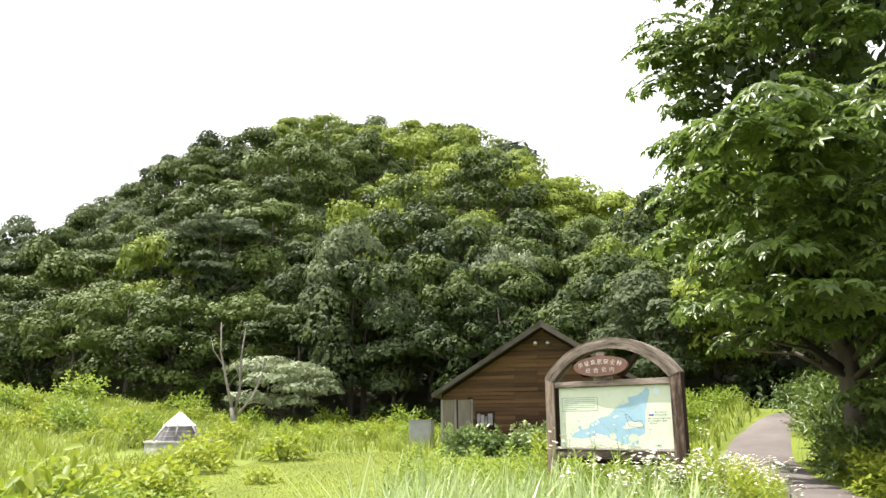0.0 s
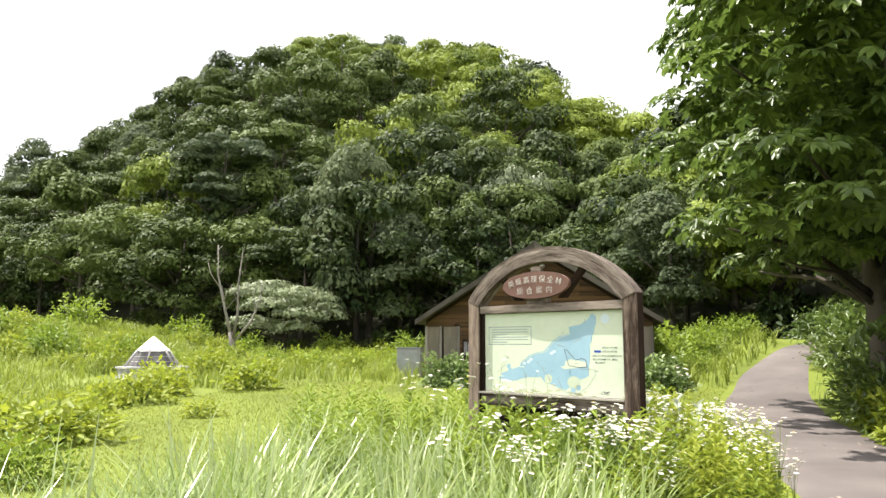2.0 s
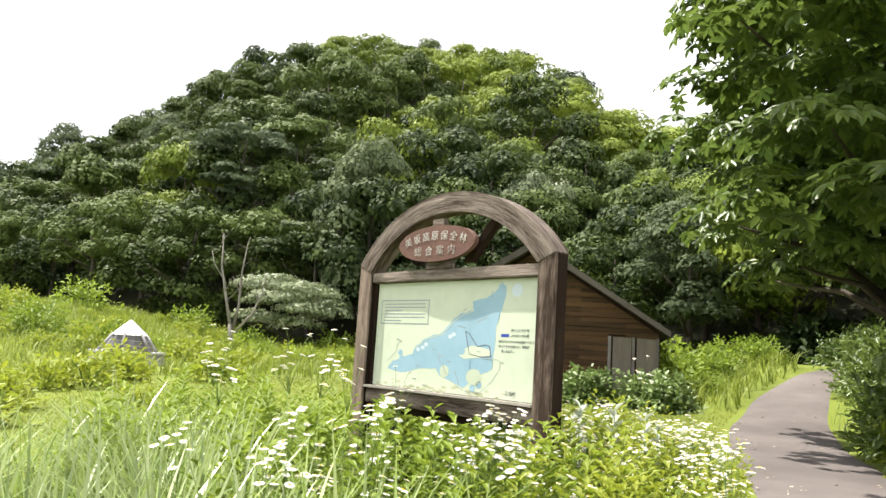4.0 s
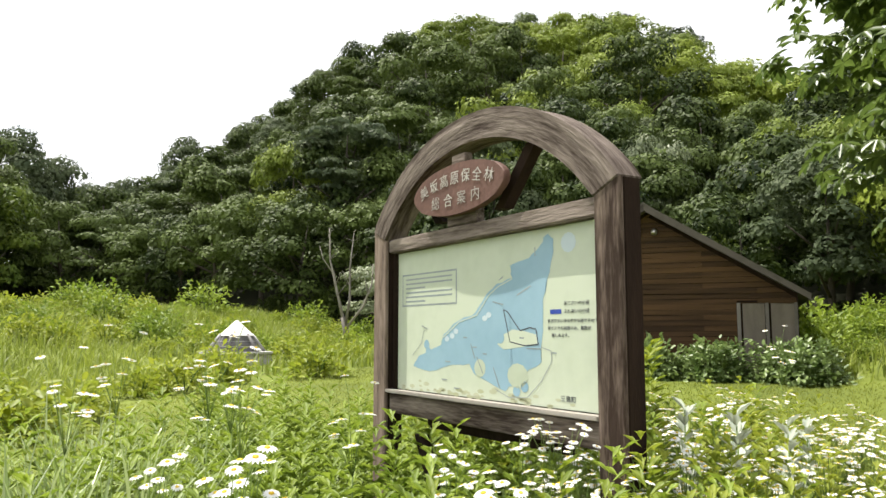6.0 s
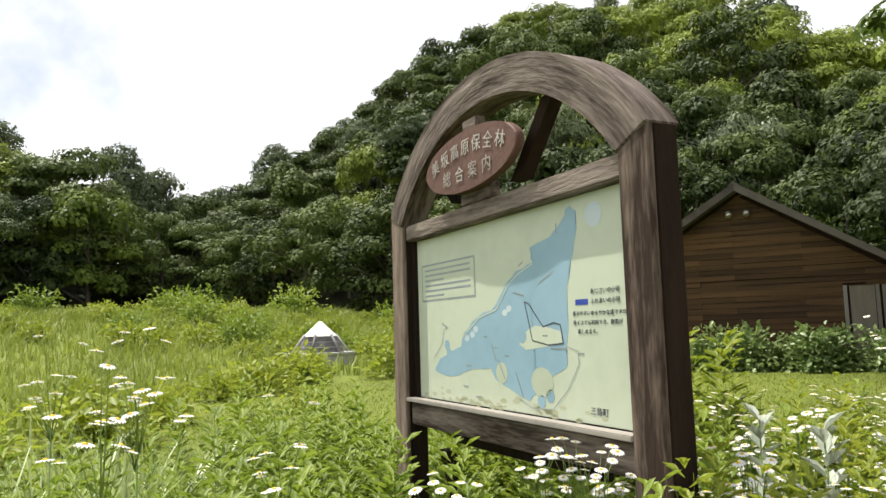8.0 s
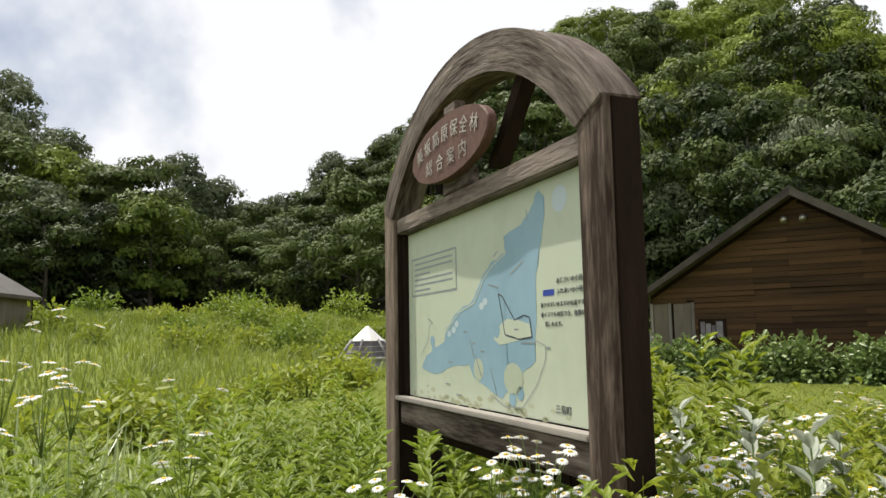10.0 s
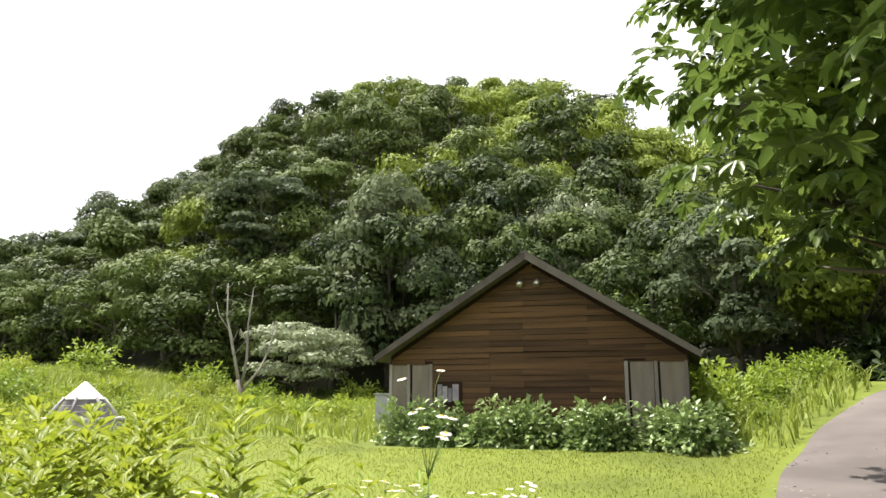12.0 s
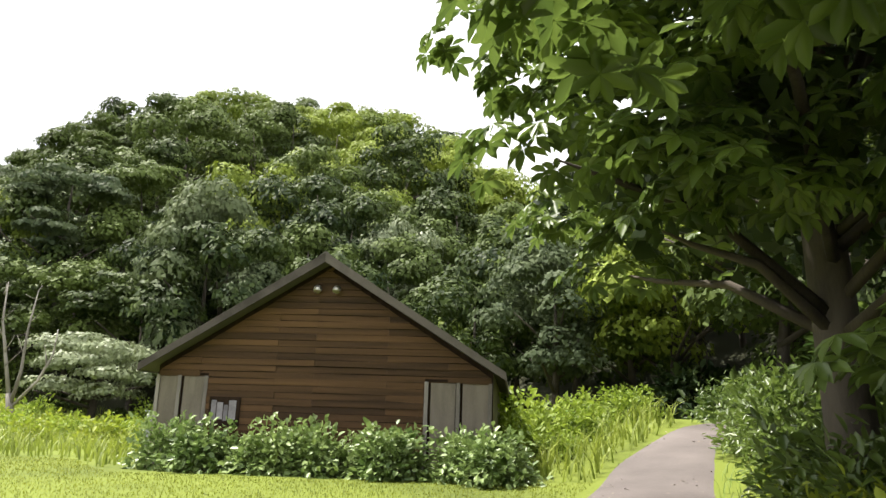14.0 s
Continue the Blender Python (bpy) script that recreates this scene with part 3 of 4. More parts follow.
    board = part("poster_board", box(-2.6, -.085, 1.02, -1.86, -.055, 1.68, .006), M_DARKWOOD_SHADE, top, "dark notice board with faded papers")
    for k, (x, w) in enumerate(((-2.54, .12), (-2.4, .14), (-2.24, .1), (-2.12, .17))):
        part("paper", box(x, -.09, 1.14 + .03 * (k % 2), x + w, -.087, 1.6 - .05 * (k % 3)), M_PAPER, board, "faded paper strip")
    for x in (-.23, .23):
        bm = bmesh.new()
        tube(bm, [(x, -.02, 4.24), (x, -.12, 4.24), (x, -.17, 4.21), (x, -.19, 4.15)], [.08, .085, .09, .085], 14)
        part("vent_hood", bm, M_METAL, top, "round metal vent hood")
    return top


GS = float(land(2.65, 28.6))
shed = make_shed("gabled_shed", pose(2.48, 28.6, 0.3, 0, 0, -6.0), "dark brown wooden shed with broad gabled roof", z0=GS - 0.5)


def make_cabinet():
    x, y = -2.6, 33.5
    top = empty("utility_cabinet", pose(x, y, float(land(x, y)) - .05, 0, 0, -6), "plain grey metal cabinet standing beside shed", "cabinet")
    part("body", box(-.5, -.35, 0, .5, .35, 1.2, .015), M_CABINET, top)
    part("lid", box(-.55, -.4, 1.202, .55, .4, 1.25, .01), M_CABINET, top)
    part("door", box(-.45, -.372, .1, .45, -.352, 1.12, .008), M_CABINET, top)
    return top


make_cabinet()
GF = float(land(-24, 25))
make_shed("far_shed", pose(-28.2, 22.8, GF - .2, 0, 0, 30), "grey weathered shed with pitched roof at meadow edge", half=2.6, depth=5, eave=2.3, ridge=4.0, over=.3, boards=False)

# ---- stone cone shelter ----


def make_cairn():
    z = float(land(-12.7, 31.4)) + 0.22
    top = empty("stone_monument", pose(-12.7, 31.4, z, 0, 0, 15), "grey tiered stone monument with white pyramid cap in meadow", "monument")
    o = lambda r, n=6: [(r * math.cos(a), r * math.sin(a)) for a in np.linspace(0, 2 * math.pi, n, endpoint=False)]

    def ring(bm, r0, z0, r1, z1):
        a = [bm.verts.new((x, y, z0)) for x, y in o(r0)]
        b = [bm.verts.new((x, y, z1)) for x, y in o(r1)]
        for i in range(6):
            bm.faces.new((a[i], a[(i + 1) % 6], b[(i + 1) % 6], b[i]))
        bm.faces.new(a[::-1])
        bm.faces.new(b)
        return bm

    part("base_slab", ring(bmesh.new(), 1.4, -.3, 1.34, .17), M_STONE, top)
    part("base_rim", ring(bmesh.new(), 1.42, .172, 1.42, .25), M_STONE, top, "pale slab rim")
    for k in range(3):
        part("course", ring(bmesh.new(), .92 - .1 * k, .252 + .2 * k, .84 - .1 * k, .43 + .2 * k), M_DARKSTONE, top)
        part("band", ring(bmesh.new(), .84 - .1 * k, .431 + .2 * k, .84 - .1 * k, .45 + .2 * k), M_STONE, top)
    part("cap", ring(bmesh.new(), .68, .852, .05, 1.42), M_WHITECAP, top, "white pyramid cap")
    for k in range(6):
        a = k * math.pi / 3 - .52
        bm = tube(bmesh.new(), [(1.08 * math.cos(a), 1.08 * math.sin(a), .25), (.6 * math.cos(a), .6 * math.sin(a), .9)], [.07, .05], 4)
        part("buttress", bm, M_STONE if k % 3 == 1 else M_DARKSTONE, top)
    return top


make_cairn()

# ---- trees ----


def crown_arrays(radius, height, clumps, per, size, flat=0.55, seed=1):
    """Domed leaf masses over an uneven crown: thick upper shells, hollow below, with gaps between."""
    r = np.random.default_rng(seed)
    d = unit(r.normal(size=(clumps, 3)) + np.array([0, 0, .2]))
    k = r.uniform(.5, 1.0, (clumps, 1)) ** .5
    cc = d * k * np.array([radius, radius, height / 2]) * .84
    cc[:, 2] += height / 2
    cr = radius * r.uniform(.22, .44, clumps)
    num = np.maximum((per * (cr / cr.mean()) ** 1.7).astype(int), 8)
    idx = np.repeat(np.arange(clumps), num)
    n = r.normal(size=(len(idx), 3))
    n[:, 2] = np.abs(n[:, 2]) * 1.1 - .12
    n = unit(n)
    rag = 1 + .22 * np.sin(n[:, 0] * 5 + idx) * np.sin(n[:, 1] * 6 + 2 * idx)
    p = cc[idx] + n * (cr[idx] * rag)[:, None] * np.array([1.05, 1.05, flat * 1.25]) * r.uniform(.84, 1.05, (len(idx), 1))
    nn = unit(n + np.array([0, 0, .2]) + r.normal(size=n.shape) * .26)
    ax = np.cross(nn, r.normal(size=n.shape))
    s = size * r.uniform(.5, 1.3, len(idx))
    return tips(p, ax, nn, s, s * .75)


def make_tree(name, label, radius, height, trunk, clumps, per, size, leaf, seed, flat=.55):
    top = empty(name, Matrix.Identity(4), label, "tree")
    r = random.Random(seed)
    bm = bmesh.new()
    pts = [(0, 0, -1.5), (r.uniform(-.1, .1), r.uniform(-.1, .1), trunk * .6), (r.uniform(-.3, .3), r.uniform(-.3, .3), trunk + height * .3), (0, 0, trunk + height * .75)]
    tube(bm, pts, [.26, .2, .13, .03], 7)
    for k in range(5):
        a, z = r.uniform(0, 6.28), trunk * .7 + height * r.uniform(.05, .5)
        tube(bm, [(0, 0, z), (.45 * radius * math.cos(a), .45 * radius * math.sin(a), z + height * .12), (.8 * radius * math.cos(a), .8 * radius * math.sin(a), z + height * .2)], [.09, .06, .02], 5)
    part("trunk", bm, M_BARK, top)
    v, f = crown_arrays(radius, height, clumps, per, size, flat, seed)
    v[:, 2] += trunk
    from_arrays("crown", v, f, leaf, top)
    return top


KINDS = [
    make_tree("forest_tree", "dark green broadleaf tree on the hillside", 3.9, 7.6, 1.0, 27, 296, .26, M_TREE, 11, .6),
    make_tree("forest_tree", "dark green broadleaf tree on the hillside", 3.4, 8.8, .9, 28, 283, .26, M_TREE, 12, .66),
    make_tree("forest_tree", "bright green broadleaf tree on the hillside", 4.2, 6.8, 1.2, 27, 301, .26, M_TREE2, 13, .45),
    make_tree("forest_tree", "dark green layered tree on the hillside", 4.1, 7.2, 1.3, 25, 318, .26, M_TREE, 14, .3),
    make_tree("forest_tree", "bright green round-crowned tree on the hillside", 3.3, 6.6, 1.1, 24, 296, .26, M_TREE2, 15, .6),
    make_tree("forest_tree", "grey-green slender-crowned tree on the hillside", 3.2, 8.2, .9, 27, 270, .26, M_GREYLEAF_HAZE, 16, .55),
]
placed = []
tr = random.Random(5)
for az in np.arange(-64, 34, .5):
    for q in np.arange(0, 1.04, .02):
        a = radians(az + tr.uniform(-.5, .5))
        n0, f0 = np.interp(math.degrees(a), AZ, NEAR), np.interp(math.degrees(a), AZ, FAR)
        d = n0 + (f0 - n0) * (q + tr.uniform(-.012, .012))
        x, y = .3 + d * math.sin(a), -1 + d * math.cos(a)
        gap = 5.9 + 2.9 * q
        if all((x - u) ** 2 + (y - v) ** 2 > gap * gap for u, v, _ in placed):
            placed.append((x, y, q))
for x, y, q in placed:
    az = math.degrees(math.atan2(x - .3, y + 1))
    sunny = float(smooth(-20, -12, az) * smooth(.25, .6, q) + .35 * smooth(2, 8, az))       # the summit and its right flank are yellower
    faded = float(smooth(-24, -31, az) * smooth(.1, .5, q))                                # haze on the far shoulder, put in as greyer-leaved trees
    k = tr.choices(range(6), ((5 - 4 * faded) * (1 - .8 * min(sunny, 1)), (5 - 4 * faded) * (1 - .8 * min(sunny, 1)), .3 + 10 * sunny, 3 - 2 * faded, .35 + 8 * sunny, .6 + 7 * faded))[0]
    s = 1.36 * (tr.uniform(.72, 1.1) if q < .15 else tr.uniform(.74, 1.3) if q < .8 else tr.uniform(.85, 1.08)) * (1 + .12 * q) * (1.2 if az < -41 else 1)
    m = Matrix.LocRotScale((x, y, float(land(x, y)) - .5), Euler((tr.uniform(-.06, .06), tr.uniform(-.06, .06), tr.uniform(0, 6.28))), (s, s, s * tr.uniform(.85, 1.2)))
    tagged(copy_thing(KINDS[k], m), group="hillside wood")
for k, ob in enumerate(KINDS):
    ob.matrix_world = pose(-30 + 14 * k, -58, float(land(-30 + 14 * k, -58)))
    tagged(ob, group="hillside wood")

# trees that stand out at the foot of the hill
pale = make_tree("pale_tree", "pale grey-green spreading tree at the wood's edge", 3.3, 3.8, .8, 30, 330, .2, M_PALE, 21, .34)
pale.matrix_world = Matrix.LocRotScale((-15.6, 58, float(land(-15.6, 58))), None, (1.3, 1.2, 1.25))
lay = make_tree("layered_tree", "tall tree with flat layered sprays at the wood's edge", 3.2, 6.2, 4.6, 20, 240, .3, M_GREYLEAF_HAZE, 22, .2)
lay.matrix_world = Matrix.LocRotScale((-27, 74, float(land(-27, 74))), None, (1.42, 1.42, 1.6))
copy_thing(pale, Matrix.LocRotScale((1.4, 72, float(land(1.4, 72)) - .3), Euler((0, 0, 2)), (.95, .95, 2.1)))
for x, y, sc, hi, src in ((-11.2, 63, 1.35, 1.5, KINDS[5]), (-12.6, 80, 1.4, 1.5, KINDS[2]), (-7.5, 62.5, 1.1, 1.15, KINDS[5]), (-35, 78, 1.3, 1.5, KINDS[4])):
    tagged(copy_thing(src, Matrix.LocRotScale((x, y, float(land(x, y)) - .4), Euler((0, 0, x)), (sc, sc, sc * hi))), group="hillside wood")
for x, y, s, src in ((10.5, 46, 1.0, KINDS[5]), (14.5, 47, 1.1, KINDS[4]), (7.0, 51, 1.1, KINDS[0]), (18.5, 40, 1.05, KINDS[0]), (15, 27, 1.0, KINDS[0]), (18, 22, 1.2, KINDS[1]), (19, 31, 1.2, KINDS[3]), (15.5, 13, .95, KINDS[1]), (20, 15, 1.2, KINDS[0])):
    tagged(copy_thing(src, Matrix.LocRotScale((x, y, float(land(x, y)) - .3), Euler((0, 0, x * 2)), (s, s, s))), group="roadside wood")


tw = random.Random(2)
TWIGS = []
for k in range(22):
    bx, bz = ((-.75, 3.2), (-1.1, 4.6), (-1.2, 5.8), (.2, 3.4), (.2, 4.6), (.35, 5.6), (1.2, 2.6), (1.45, 3.6))[k % 8]
    dx, dz_ = tw.uniform(-.55, .55), tw.uniform(.2, .8)
    TWIGS.append(([(bx, 0, bz), (bx + dx * .6, tw.uniform(-.2, .2), bz + dz_ * .5), (bx + dx, tw.uniform(-.3, .3), bz + dz_)], .028))


def make_dead_tree():
    top = empty("dead_tree", Matrix.LocRotScale((-17.2, 52, float(land(-17.2, 52)) - .1), None, (1.2,) * 3), "bare grey dead tree with forked trunks", "tree")
    part("trunk", tube(bmesh.new(), [(0, 0, -.3), (-.05, 0, .6), (-.25, 0, 1.4)], [.22, .17, .12], 9), M_DEAD, top)
    for pts, r in (([(-.2, 0, 1.2), (-.7, .1, 3.0), (-1.1, .1, 4.6), (-1.2, .2, 6.4)], .15), ([(-.1, 0, .9), (.2, -.1, 2.4), (.15, 0, 4.2), (.35, 0, 6.0)], .14),
                   ([(-.05, 0, .8), (.9, .1, 2.0), (1.4, .1, 3.2), (1.5, 0, 4.3)], .12), ([(-.95, .1, 3.9), (-1.5, 0, 4.7), (-1.7, 0, 5.4)], .07), ([(1.2, .1, 2.7), (1.0, 0, 3.6)], .05),
                   ([(.2, 0, 3.0), (-.3, 0, 4.0)], .05), ([(-.6, 0, 2.6), (-.1, .2, 3.3)], .05), *TWIGS):
        part("limb", tube(bmesh.new(), pts, [.68 * r * (1 - .75 * k / (len(pts) - 1)) for k in range(len(pts))], 7), M_DEAD, top)
    return top


make_dead_tree()


def whorls(p, up, g, size, F=7):
    """Leaves in drooping whorls: F long blades round each twig's end."""
    ii = np.repeat(np.arange(len(p)), F)
    side = unit(np.cross(up, g.normal(size=up.shape)))
    other = np.cross(up, side)
    a = np.tile(np.arange(F) * (6.283 / F), len(p)) + g.uniform(-.2, .2, len(ii))
    out = side[ii] * np.cos(a)[:, None] + other[ii] * np.sin(a)[:, None]
    droop = g.uniform(.15, .75, len(p))[ii]
    ax = unit(out + up[ii] * .15 - np.array([0, 0, 1]) * droop[:, None])
    nn = unit(up[ii] + out * droop[:, None] * .6 + g.normal(size=ax.shape) * .12)
    L = size * g.uniform(.75, 1.2, len(ii))
    return leaves(p[ii] + out * (.03 * L)[:, None], ax, nn, L, L * .42)


def make_roadside_tree():
    """The broad tree over the lane: limbs that end in umbrella-shaped sprays of whorled leaves."""
    x, y = 10.1, 20.0
    z = float(land(x, y))
    top = empty("roadside_tree", pose(x, y, z - .1), "tall broadleaf tree with large drooping leaf whorls beside lane", "tree")
    part("trunk", tube(bmesh.new(), [(0, 0, -1), (-.05, .1, 1.5), (-.2, .1, 4), (-.1, 0, 8), (0, 0, 16)], [.36, .3, .25, .18, .05], 12), M_BARK, top)
    g = np.random.default_rng(4)
    N = 250
    a, h = g.uniform(0, 6.283, N), 3.4 + 14.6 * g.random(N) ** .95
    reach = np.interp(h, (3, 4.5, 8, 13, 18.5), (3.1, 4.6, 4.8, 4.5, 1.6)) * g.uniform(.35, 1, N) ** .45
    cc = np.stack([reach * np.cos(a), reach * np.sin(a), h], 1)
    low = np.stack([g.uniform(-4.2, -.4, 44), g.uniform(-6.6, -1.0, 44), g.uniform(3.4, 6.8, 44)], 1)      # boughs that hang over the lane
    skirt = np.stack([g.uniform(-1.2, 3.5, 22), g.uniform(-3.2, -.8, 22), g.uniform(1.3, 3.8, 22)], 1)
    # Extra high boughs, added to cast shade on the lane.
    over = np.stack([g.uniform(-4.7, -1.6, 34), g.uniform(-7.6, -3.4, 34), g.uniform(5.3, 7.8, 34)], 1)
    cc = np.concatenate([cc, low, skirt, over])
    r = random.Random(3)
    for c in cc[::9]:
        h0 = max(2.4, c[2] - r.uniform(.6, 1.6))
        q = (c[0] * .5, c[1] * .5, h0 + (c[2] - h0) * .75)
        part("limb", tube(bmesh.new(), [(-.1, .05, h0), q, (c[0] * .85, c[1] * .85, c[2] - .12), tuple(c)], [.09, .06, .035, .012], 6), M_BARK, top)
    rad = g.uniform(.55, 1.15, len(cc))
    idx = np.repeat(np.arange(len(cc)), (26 * rad ** 1.5).astype(int))
    n = g.normal(size=(len(idx), 3))
    n[:, 2] = np.abs(n[:, 2]) * .9 - .1
    n = unit(n)
    p = cc[idx] + n * (rad[idx] * g.uniform(.6, 1.05, len(idx)))[:, None] * np.array([1, 1, .6])
    v, f = whorls(p, unit(n * .8 + np.array([0, 0, .7])), g, .27)
    from_arrays("crown", v, f, M_BIG, top)
    k = g.uniform(0, 1, 5200) ** .5                       # thick inside of the crown, its shade put into the leaf colour
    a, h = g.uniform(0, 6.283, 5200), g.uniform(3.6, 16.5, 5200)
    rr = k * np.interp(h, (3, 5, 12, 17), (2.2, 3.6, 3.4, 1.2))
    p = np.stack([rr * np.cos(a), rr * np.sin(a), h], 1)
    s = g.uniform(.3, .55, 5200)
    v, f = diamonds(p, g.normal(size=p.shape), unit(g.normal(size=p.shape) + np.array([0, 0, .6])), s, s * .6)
    from_arrays("inner_foliage", v, f, M_INNER_SHADE, top, "inner crown leaves with the shade in their dark colour")
    return top


make_roadside_tree()

# ---- shrubs ----


def make_bush(name, label, rx, ry_, h, count, size, material, seed, narrow=.5):
    top = empty(name, Matrix.Identity(4), label, "shrub")
    g = np.random.default_rng(seed)
    d = unit(g.normal(size=(count, 3)))
    d[:, 2] = np.abs(d[:, 2])
    lump = 1 + .16 * np.sin(d[:, 0] * 7 + seed) + .14 * np.sin(d[:, 1] * 9 + 2 * seed) + .1 * np.sin(d[:, 2] * 11)
    p = d * (lump * g.uniform(.55, 1.05, count))[:, None] * np.array([rx, ry_, h])
    nn = unit(d * .5 + np.array([0, 0, .7]) + g.normal(size=d.shape) * .35)
    ax = unit(d + g.normal(size=d.shape) * .6 - np.array([0, 0, .25]))
    s = size * g.uniform(.6, 1.3, count)
    v, f = leaves(p, ax, nn, s, s * narrow)
    from_arrays("foliage", v, f, material, top)
    bm = bmesh.new()
    for k in range(6):
        a = k * 1.05
        tube(bm, [(0, 0, -.1), (.3 * rx * math.cos(a), .3 * ry_ * math.sin(a), h * .5), (.6 * rx * math.cos(a), .6 * ry_ * math.sin(a), h * .8)], [.02, .014, .005], 5)
    part("woody_base", bm, M_STEM, top)
    return top


def put(ob, x, y, s=1.0, turn=0.0, sz=1.0):
    return copy_thing(ob, Matrix.LocRotScale((x, y, float(land(x, y)) - .03), Euler((0, 0, turn)), (s, s, s * sz)))


hedge = [make_bush("hedge_bush", "leafy green bush planted along the shed's front", .85, .62, 1.0, 1150, .15, M_HEDGE, 31 + k, .62) for k in range(2)]
B = radians(-6)
for k in range(10):
    u = -2.95 + 7.0 * k / 9
    if 2.0 < u < 2.5:
        continue
    x, y = 2.48 + u * math.cos(B) + 1.15 * math.sin(B), 28.6 + u * math.sin(B) - 1.15 * math.cos(B)
    tagged(put(hedge[k % 2], x, y, .95 + .1 * math.sin(k * 2.3), k * 1.3, 1 + .12 * math.cos(k * 1.7)), group="hedge at the shed")
hedge[0].matrix_world = pose(4.35, 27.05, float(land(4.35, 27.05)), 0, 0, 40)
hedge[1].matrix_world = pose(6.2, 26.5, float(land(6.2, 26.5)), 0, 0, 80)
for ob in hedge:
    tagged(ob, group="hedge at the shed")
shrub = make_bush("meadow_shrub", "bright green leafy shrub in tall grass", 1.1, 1.0, 1.05, 900, .16, M_WEED, 41)
shrub.matrix_world = pose(7.5, 31.4, float(land(7.5, 31.4)))
for x, y, s in ((8.0, 33.2, 1.5), (9.2, 36.2, 1.1), (7.4, 35.5, 1.7), (10.6, 38.6, 1.0), (7.1, 28.6, .5), (8.0, 31.0, .55), (11.2, 35.4, .9), (9.4, 33.4, .8), (8.4, 30.8, .6), (11.8, 38, 1.0), (-5.6, 10.9, .75), (-4.6, 11.6, .6), (-4.7, 6.6, .75), (-5.8, 7.5, .8), (-3.6, 6.0, .6),
                (-23, 58, 1.7), (-30, 55, 2.0), (-12, 58, 1.6), (-6, 57, 1.6), (-17, 54, 1.4), (-37, 52, 2.0), (-1, 56, 1.6), (4, 55, 1.6), (-17, 37, 1.2), (-20, 36, 1.3), (-22, 39, 1.4), (-15.4, 38, .9), (-6, 38.5, .9), (-3.4, 38, 1.0), (-8.5, 40, .9), (-26, 40, 1.4), (-30, 42, 1.5), (-24, 33, 1.1), (-1.5, 36.5, .9), (-11, 41, 1.0), (-34, 36, 1.5)):
    tagged(put(shrub, x, y, s, x * 3.1), group="meadow shrubs")
tagged(shrub, group="meadow shrubs")
dark = make_bush("roadside_bush", "dark green shaded undergrowth beside lane", 1.3, 1.2, 1.25, 1300, .2, M_BIG, 51, .4)
dark.matrix_world = pose(11.0, 21.6, float(land(11.0, 21.6)) - .1)
for x, y, s in ((10.2, 17.4, .8), (11.6, 24.6, .85), (12.8, 27.6, .9), (12.2, 22, 1.3), (14.6, 31.4, .9), (17.5, 33.4, 1.0), (15.2, 37, 1.1), (14, 30.5, 1.3), (11.5, 23.3, .7), (9.9, 18.9, 1.1), (12.6, 28.2, .9), (12, 16, 1.4), (14, 19, 1.6), (14.5, 25, 1.6), (15, 33, 1.3), (16.8, 37, 1.3), (16, 29, 1.5), (10.6, 12.5, 1.0), (13, 12, 1.3)):
    tagged(put(dark, x, y, s, x * 2.3), group="undergrowth beside the lane")
tagged(dark, group="undergrowth beside the lane")
gold = make_bush("verge_bush", "yellow-green leafy weeds on sunny road verge", .8, .7, .75, 900, .13, M_YELLOW, 61)
gold.matrix_world = pose(8.5, 12.7, float(land(8.5, 12.7)))
for x, y, s in ((8.0, 10.6, 1.0), (8.9, 13.9, .9), (7.9, 9.2, 1.0), (9.3, 11.6, 1.2), (9.0, 9.6, 1.2), (8.2, 7.6, 1.1), (9.5, 15.0, 1.0), (9.0, 16.4, 1.15), (9.4, 18.2, 1.1), (8.8, 15.2, 1.0), (9.3, 17.2, 1.1), (9.8, 19.0, 1.0), (10.0, 20.2, .7), (10.6, 22.2, .75), (9.0, 12.9, 1.0), (11.2, 24.2, .7)):
    tagged(put(gold, x, y, s, x * 5), group="weeds on the verge")
tagged(gold, group="weeds on the verge")
tuft = make_bush("meadow_tuft", "low yellow-green leafy clump in meadow grass", .7, .65, .75, 340, .17, M_YELLOW, 91)
tuft.matrix_world = pose(-6.8, 13.4, float(land(-6.8, 13.4)))
tagged(tuft, group="leafy clumps in the meadow")
tf = random.Random(8)
for k in range(120):
    x, y = tf.uniform(-40, 1), tf.uniform(27, 58)
    if k < 22:
        x, y = tf.uniform(-11, -5), tf.uniform(9, 27)
    if abs(x - 2.4) > 5 or y > 36:
        if math.hypot(x + 12.3, y - 29.5) > 3.4:
            tagged(put(tuft, x, y, tf.uniform(.6, 1.5), x * 7, tf.uniform(.7, 1.2)), group="leafy clumps in the meadow")
# understorey along the foot of the wood
under = make_bush("wood_edge_bush", "dense green undergrowth at the foot of the wood", 2.0, 1.6, 1.7, 800, .4, M_TREE, 71)
under.matrix_world = pose(0, 61.5, float(land(0, 61.5)))
for az in np.arange(-62, 30, 3.4):
    d = np.interp(az, AZ, NEAR) - 2.5 + 2 * math.sin(az * 1.7)
    x, y = .3 + d * math.sin(radians(az)), -1 + d * math.cos(radians(az))
    tagged(put(under, x, y, .85 + .35 * math.sin(az * 2.3), az), group="undergrowth of the wood")
tagged(under, group="undergrowth of the wood")

# ---- meadow, lawn, tall grass ----
gr = np.random.default_rng(9)


